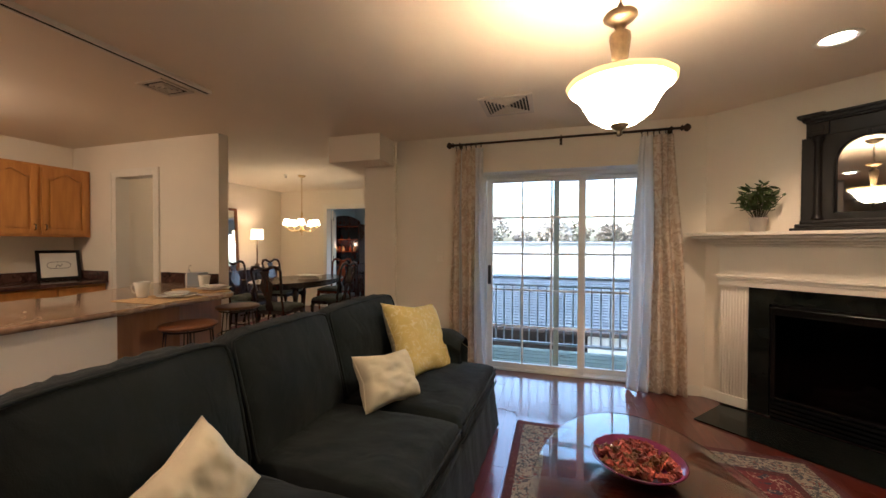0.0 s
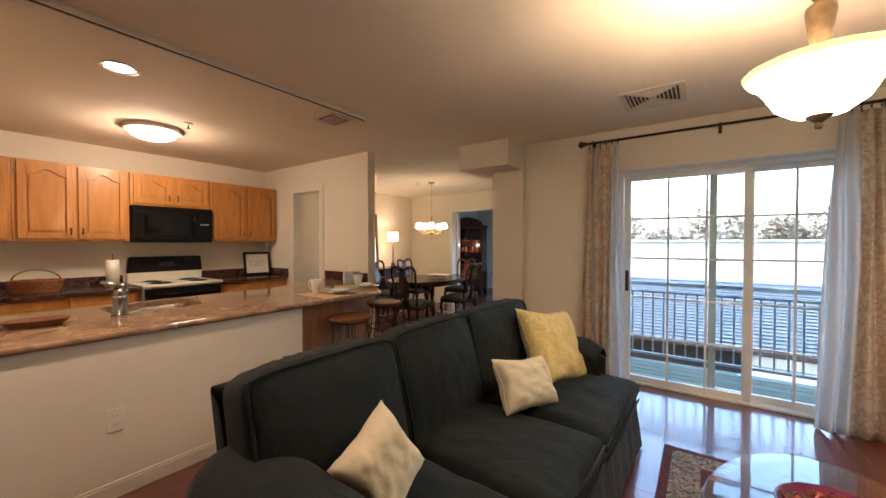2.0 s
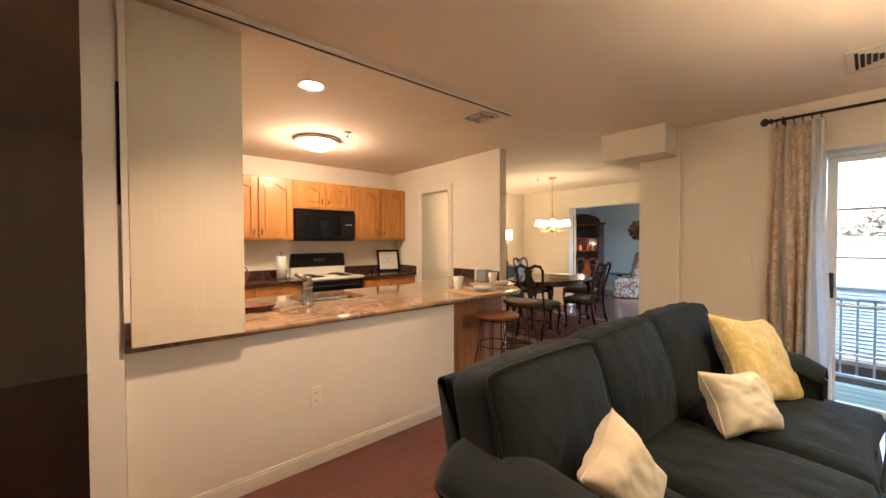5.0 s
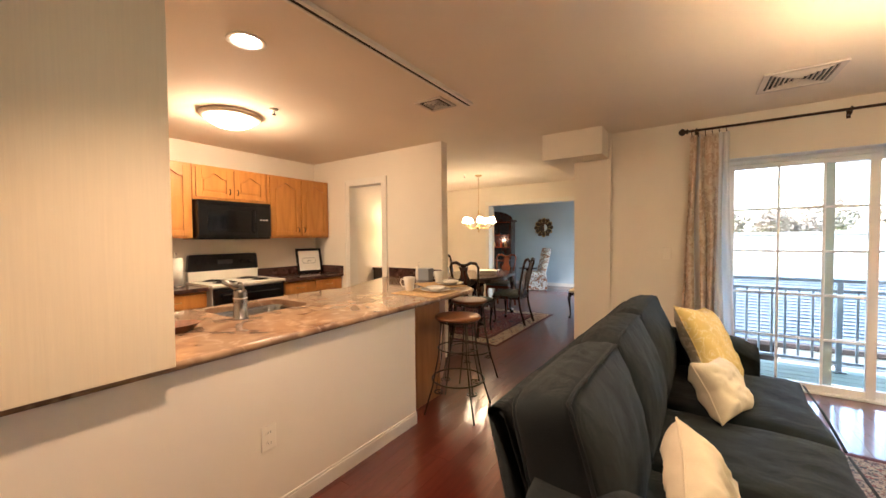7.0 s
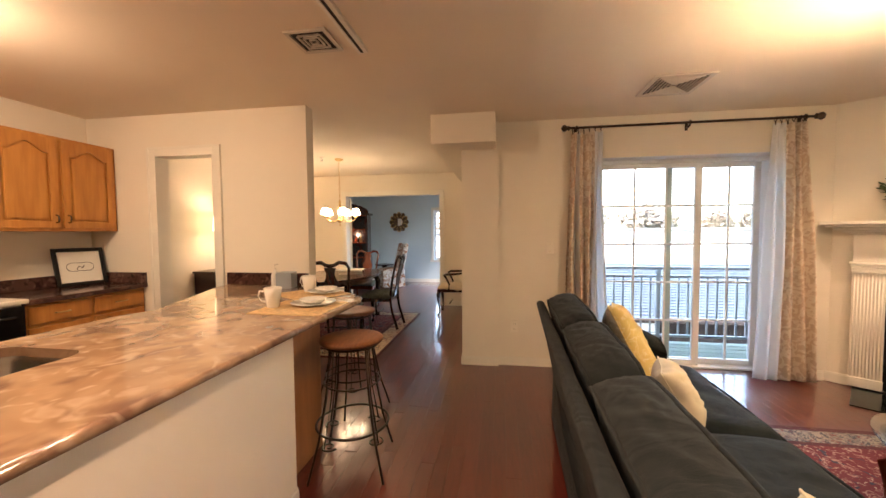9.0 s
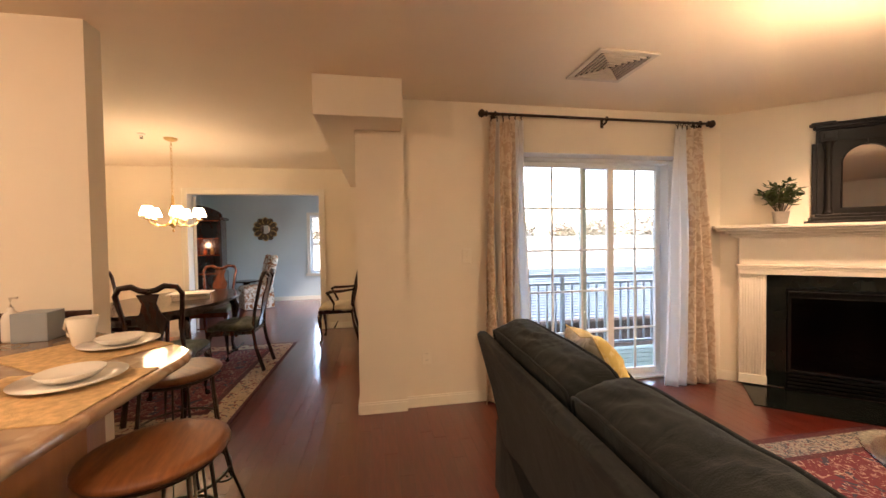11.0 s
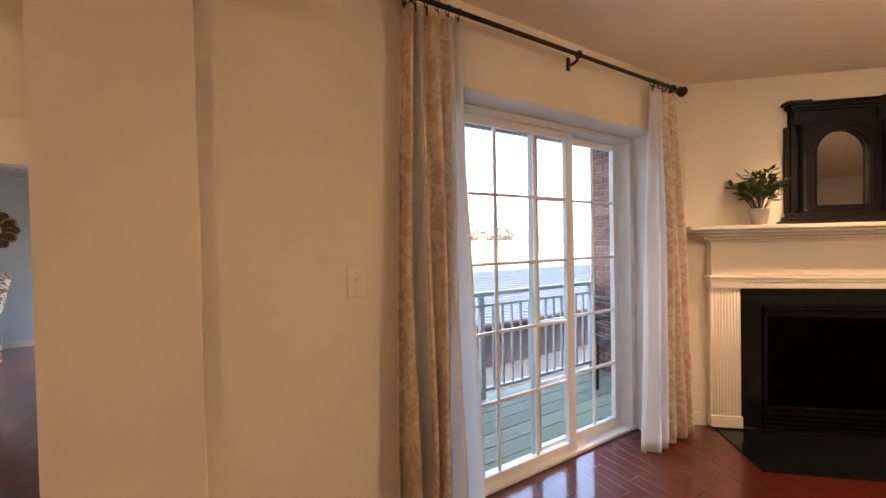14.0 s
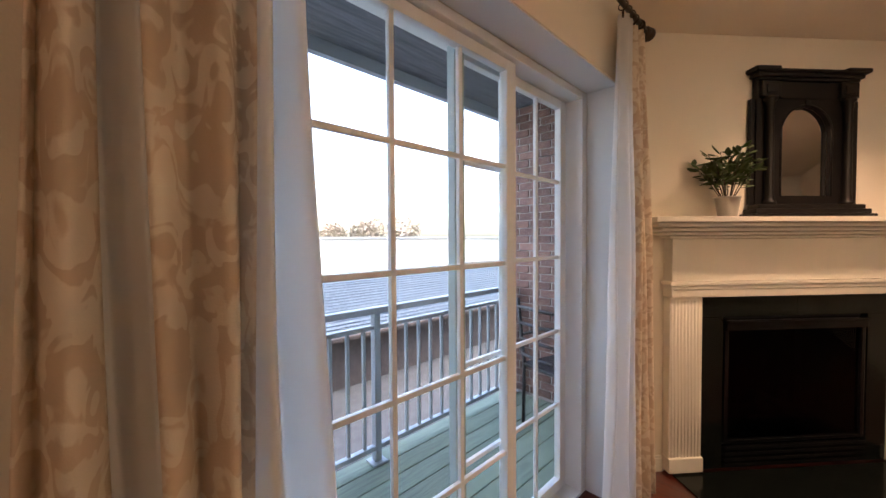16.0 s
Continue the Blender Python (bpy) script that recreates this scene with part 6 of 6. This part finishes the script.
# siding boards on the wall
for k in range(23):
    bm = plate([(0, 0), (0.016, 0), (0.004, 0.112), (0, 0.112)], 1.04, pose(-1.619, 4.255, -0.055 + 0.108 * k) )
    part("clapboard", bm, "siding", bpy.data.objects["wall_clapboard"])
# louvred shutter window on the clapboard wall
wv = tagged(new("window_2"), "dark shuttered window in the clapboard wall", "window", kind="structure")
bm = bmesh.new()
for p in [(-1.60, -1.575, 4.62, 4.68, 0.85, 1.95), (-1.60, -1.575, 5.12, 5.18, 0.85, 1.95), (-1.60, -1.575, 4.68, 5.12, 0.85, 0.91), (-1.60, -1.575, 4.68, 5.12, 1.89, 1.95)]:
    box(*p, bm=bm)
part("window_frame", bm, "white", wv)
for k in range(16):
    part("slat", box(-1.60, -1.585, 4.68, 5.12, 0.925 + 0.06 * k, 0.965 + 0.06 * k, 0.002), "leather", wv)
# balcony chair
bc = thing("balcony_chair", "dark metal patio chair on the balcony", "chair", (1.66, 4.60, -0.062), 75)
part("seat", box(-0.21, 0.21, -0.21, 0.21, 0.43, 0.455, 0.008), "leather", bc)
for k in range(4):
    part("back_slat", tube([(-0.20, 0.22 + 0.012 * k, 0.52 + 0.12 * k), (0, 0.235 + 0.012 * k, 0.52 + 0.12 * k), (0.20, 0.22 + 0.012 * k, 0.52 + 0.12 * k)], 0.012, 8), "leather", bc, smooth=True)
for sx in (-1, 1):
    part("back_post", tube([(sx * 0.20, 0.21, 0.0), (sx * 0.20, 0.20, 0.44), (sx * 0.20, 0.26, 0.94)], 0.013, 8), "leather", bc, smooth=True)
    part("leg", tube([(sx * 0.20, -0.20, 0.0), (sx * 0.20, -0.19, 0.44)], 0.013, 8), "leather", bc, smooth=True)
    part("arm", tube([(sx * 0.21, 0.22, 0.66), (sx * 0.22, 0.0, 0.67), (sx * 0.22, -0.19, 0.65), (sx * 0.20, -0.19, 0.44)], 0.012, 8), "leather", bc, smooth=True)
# bricks on the pier: face towards -x and the end face
pier = bpy.data.objects["wall_brick_pier"]
bricks = {}


def brick_mesh(ln):
    key = round(ln, 3)
    if key not in bricks:
        b = box(-0.012, 0.0, -key / 2, key / 2, -0.029, 0.029, 0.003, segs=1)
        bricks[key] = bpy.data.meshes.new("brick")
        b.to_mesh(bricks[key]), b.free()
        bricks[key].materials.append(M["brick"])
    return bricks[key]


for r in range(38):
    z = -0.02 + r * 0.0665
    for k in range(-1, 6):
        a = max(4.25, 4.25 + (0.105 if r % 2 else 0.0) + k * 0.21)
        e = min(5.238, 4.25 + (0.105 if r % 2 else 0.0) + k * 0.21 + 0.196)
        if e - a > 0.04:
            o = new("brick", brick_mesh(e - a))
            o.parent = pier
            o.matrix_basis = pose(1.981, (a + e) / 2, z)

# ground, neighbouring building with a long shingle roof, trees
walls("ground", [(-250, 250, 5.6, 400, -3.3, -3.2)], "lawn", "lawn running to the horizon")
walls("road", [(-80, 80, 5.8, 36, -3.2, -3.16)], "asphalt", "asphalt car park")
hs = thing("neighbour_building", "low brick garage block with a long grey shingle roof", "building", (0, 0, 0))
# wall and gutter colour includes the missing shadow
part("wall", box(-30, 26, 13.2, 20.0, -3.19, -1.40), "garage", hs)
bm = bmesh.new()
rv = [bm.verts.new(p) for p in ((-31, 12.7, -1.45), (27, 12.7, -1.45), (27, 16.6, 0.0), (-31, 16.6, 0.0), (-31, 20.6, -1.45), (27, 20.6, -1.45))]
for q in ((0, 1, 2, 3), (3, 2, 5, 4)):
    bm.faces.new([rv[i] for i in q])
rf = part("roof", bm, "shingle", hs)
rf.modifiers.new("t", "SOLIDIFY").thickness = 0.12
for k in range(22):
    t = k / 22
    part("shingle_course", box(-31, 27, 12.68 + 3.9 * t, 12.72 + 3.9 * t + 0.16, -1.43 + 1.45 * t, -1.415 + 1.45 * t, 0.0), "shingle", hs)
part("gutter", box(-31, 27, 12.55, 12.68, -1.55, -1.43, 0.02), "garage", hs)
for x in (-9.0, 2.4):
    w1 = part("garage_door", box(x - 1.2, x + 1.2, 13.12, 13.2, -3.19, -1.70, 0.01), "white", hs)
    for j in range(3):
        part("door_rib", box(x - 1.15, x + 1.15, 13.10, 13.12, -2.80 + 0.4 * j, -2.76 + 0.4 * j), "rail", w1)
far = thing("long_white_building", "long pale commercial building beyond the car park", "building")
part("wall", box(-60, 70, 40, 75, -3.2, 1.45), "render", far)
part("parapet", box(-60.3, 70.3, 39.7, 75.3, 1.45, 1.60), "rail", far)
random.seed(11)
leaf = bpy.data.meshes.new("leaf_clump")
b = bmesh.new()
for i in range(900):
    a, u = random.uniform(0, 6.283), random.uniform(-1, 1)
    r = (0.55 + 0.45 * random.random() ** 0.5) * (0.8 + 0.35 * noise.noise((2 * math.cos(a), 2 * math.sin(a), 2 * u)))
    q = math.sqrt(1 - u * u)
    c = Vector((r * q * math.cos(a), r * q * math.sin(a), r * u))
    n1 = Vector((random.uniform(-1, 1), random.uniform(-1, 1), random.uniform(-1, 1))).normalized()
    n2 = n1.cross(Vector((0.3, 0.5, 0.8))).normalized()
    s = random.uniform(0.05, 0.11)
    b.faces.new([b.verts.new(c + s * d) for d in (n1, n2, -n1, -n2)])
b.to_mesh(leaf), b.free()
leaf.materials.append(M["foliage"])
for k in range(34):
    x, y = -64 + 4.1 * k + random.uniform(-3, 3), random.uniform(82, 96)
    h = random.uniform(7.5, 12.0)
    t = thing("tree", "autumn tree, paled for haze, standing beyond the pale building", "tree", (x, y, -3.2), 0, "far trees")
    part("trunk", tube([(0, 0, 0), (0.1, 0, h * 0.3), (0.0, 0.1, h * 0.7)], [0.3, 0.22, 0.08], 8), "bark", t, smooth=True)
    o = new("crown", leaf)
    o.parent = t
    o.matrix_basis = pose(0, 0, h * 0.68, 0, 0, k * 40) @ Matrix.Diagonal((h * 0.36, h * 0.36, h * 0.36, 1))

# ---- floor boards, last ----
random.seed(21)
fl = bpy.data.objects["floor"]
bw_ = 0.083
meshes = {}


def board_mesh(ln):
    key = round(ln, 2)
    if key not in meshes:
        b = box(-bw_ / 2 + 0.0003, bw_ / 2 - 0.0003, 0.0008, key - 0.0008, -0.014, 0.0, 0.0003, segs=1)
        me = bpy.data.meshes.new("floor_board")
        b.to_mesh(me), b.free()
        me.materials.append(M["board"])
        meshes[key] = me
    return meshes[key]


rest = {"v": [], "f": []}
count = 0
x = -5.58
while x < 3.0:
    y = -3.02 - random.uniform(0, 0.6)
    end = 4.14 if x > -1.68 else 10.0
    while y < end:
        ln = random.choice((0.6, 0.75, 0.9, 1.05, 1.2, 1.35))
        ln2 = round(min(ln, end - y), 2)
        near = -2.5 < x < 0.9 and 1.6 < y < 6.6
        if ln2 > 0.05:
            if near and count < 300:
                o = new("floor_board", board_mesh(ln2))
                o.parent = fl
                o.matrix_basis = pose(x, y, 0)
                count += 1
            else:
                a, b2, c, d2 = x - bw_ / 2 + 0.0006, x + bw_ / 2 - 0.0006, y + 0.0008, y + ln2 - 0.0008
                n = len(rest["v"])
                rest["v"] += [(a, c, 0), (b2, c, 0), (b2, d2, 0), (a, d2, 0), (a - 0.0004, c, -0.004), (b2 + 0.0004, c, -0.004), (b2 + 0.0004, d2, -0.004), (a - 0.0004, d2, -0.004)]
                rest["f"] += [(n, n + 1, n + 2, n + 3), (n, n + 4, n + 5, n + 1), (n + 1, n + 5, n + 6, n + 2), (n + 2, n + 6, n + 7, n + 3), (n + 3, n + 7, n + 4, n)]
        y += ln
    x += bw_
me = bpy.data.meshes.new("floor_boards")
me.from_pydata(rest["v"], [], rest["f"])
# the joined boards vary by piece
m2 = mat("cherry_boards_joined", (0.125, 0.019, 0.011), 0.30, scale=9, second=(0.092, 0.014, 0.0085), stretch=(5, 0.6, 1), bump=0.01, bump_scale=30, coat=1.0, coat_ior=1.75, spec=0.25)
nt = m2.node_tree
bs = nt.nodes["Principled BSDF"]
bs.inputs["Coat Roughness"].default_value = 0.12
srcs = bs.inputs["Base Color"].links[0].from_socket
ge = nt.nodes.new("ShaderNodeNewGeometry")
mr = nt.nodes.new("ShaderNodeMapRange")
mr.inputs["To Min"].default_value, mr.inputs["To Max"].default_value = 0.86, 1.14
hs2 = nt.nodes.new("ShaderNodeHueSaturation")
nt.links.new(ge.outputs["Random Per Island"], mr.inputs["Value"])
nt.links.new(mr.outputs[0], hs2.inputs["Value"])
nt.links.new(srcs, hs2.inputs["Color"])
nt.links.new(hs2.outputs[0], bs.inputs["Base Color"])
me.materials.append(m2)
fb = new("floor_boards", me)
fb.parent = fl
fb["kind"] = "stuff"
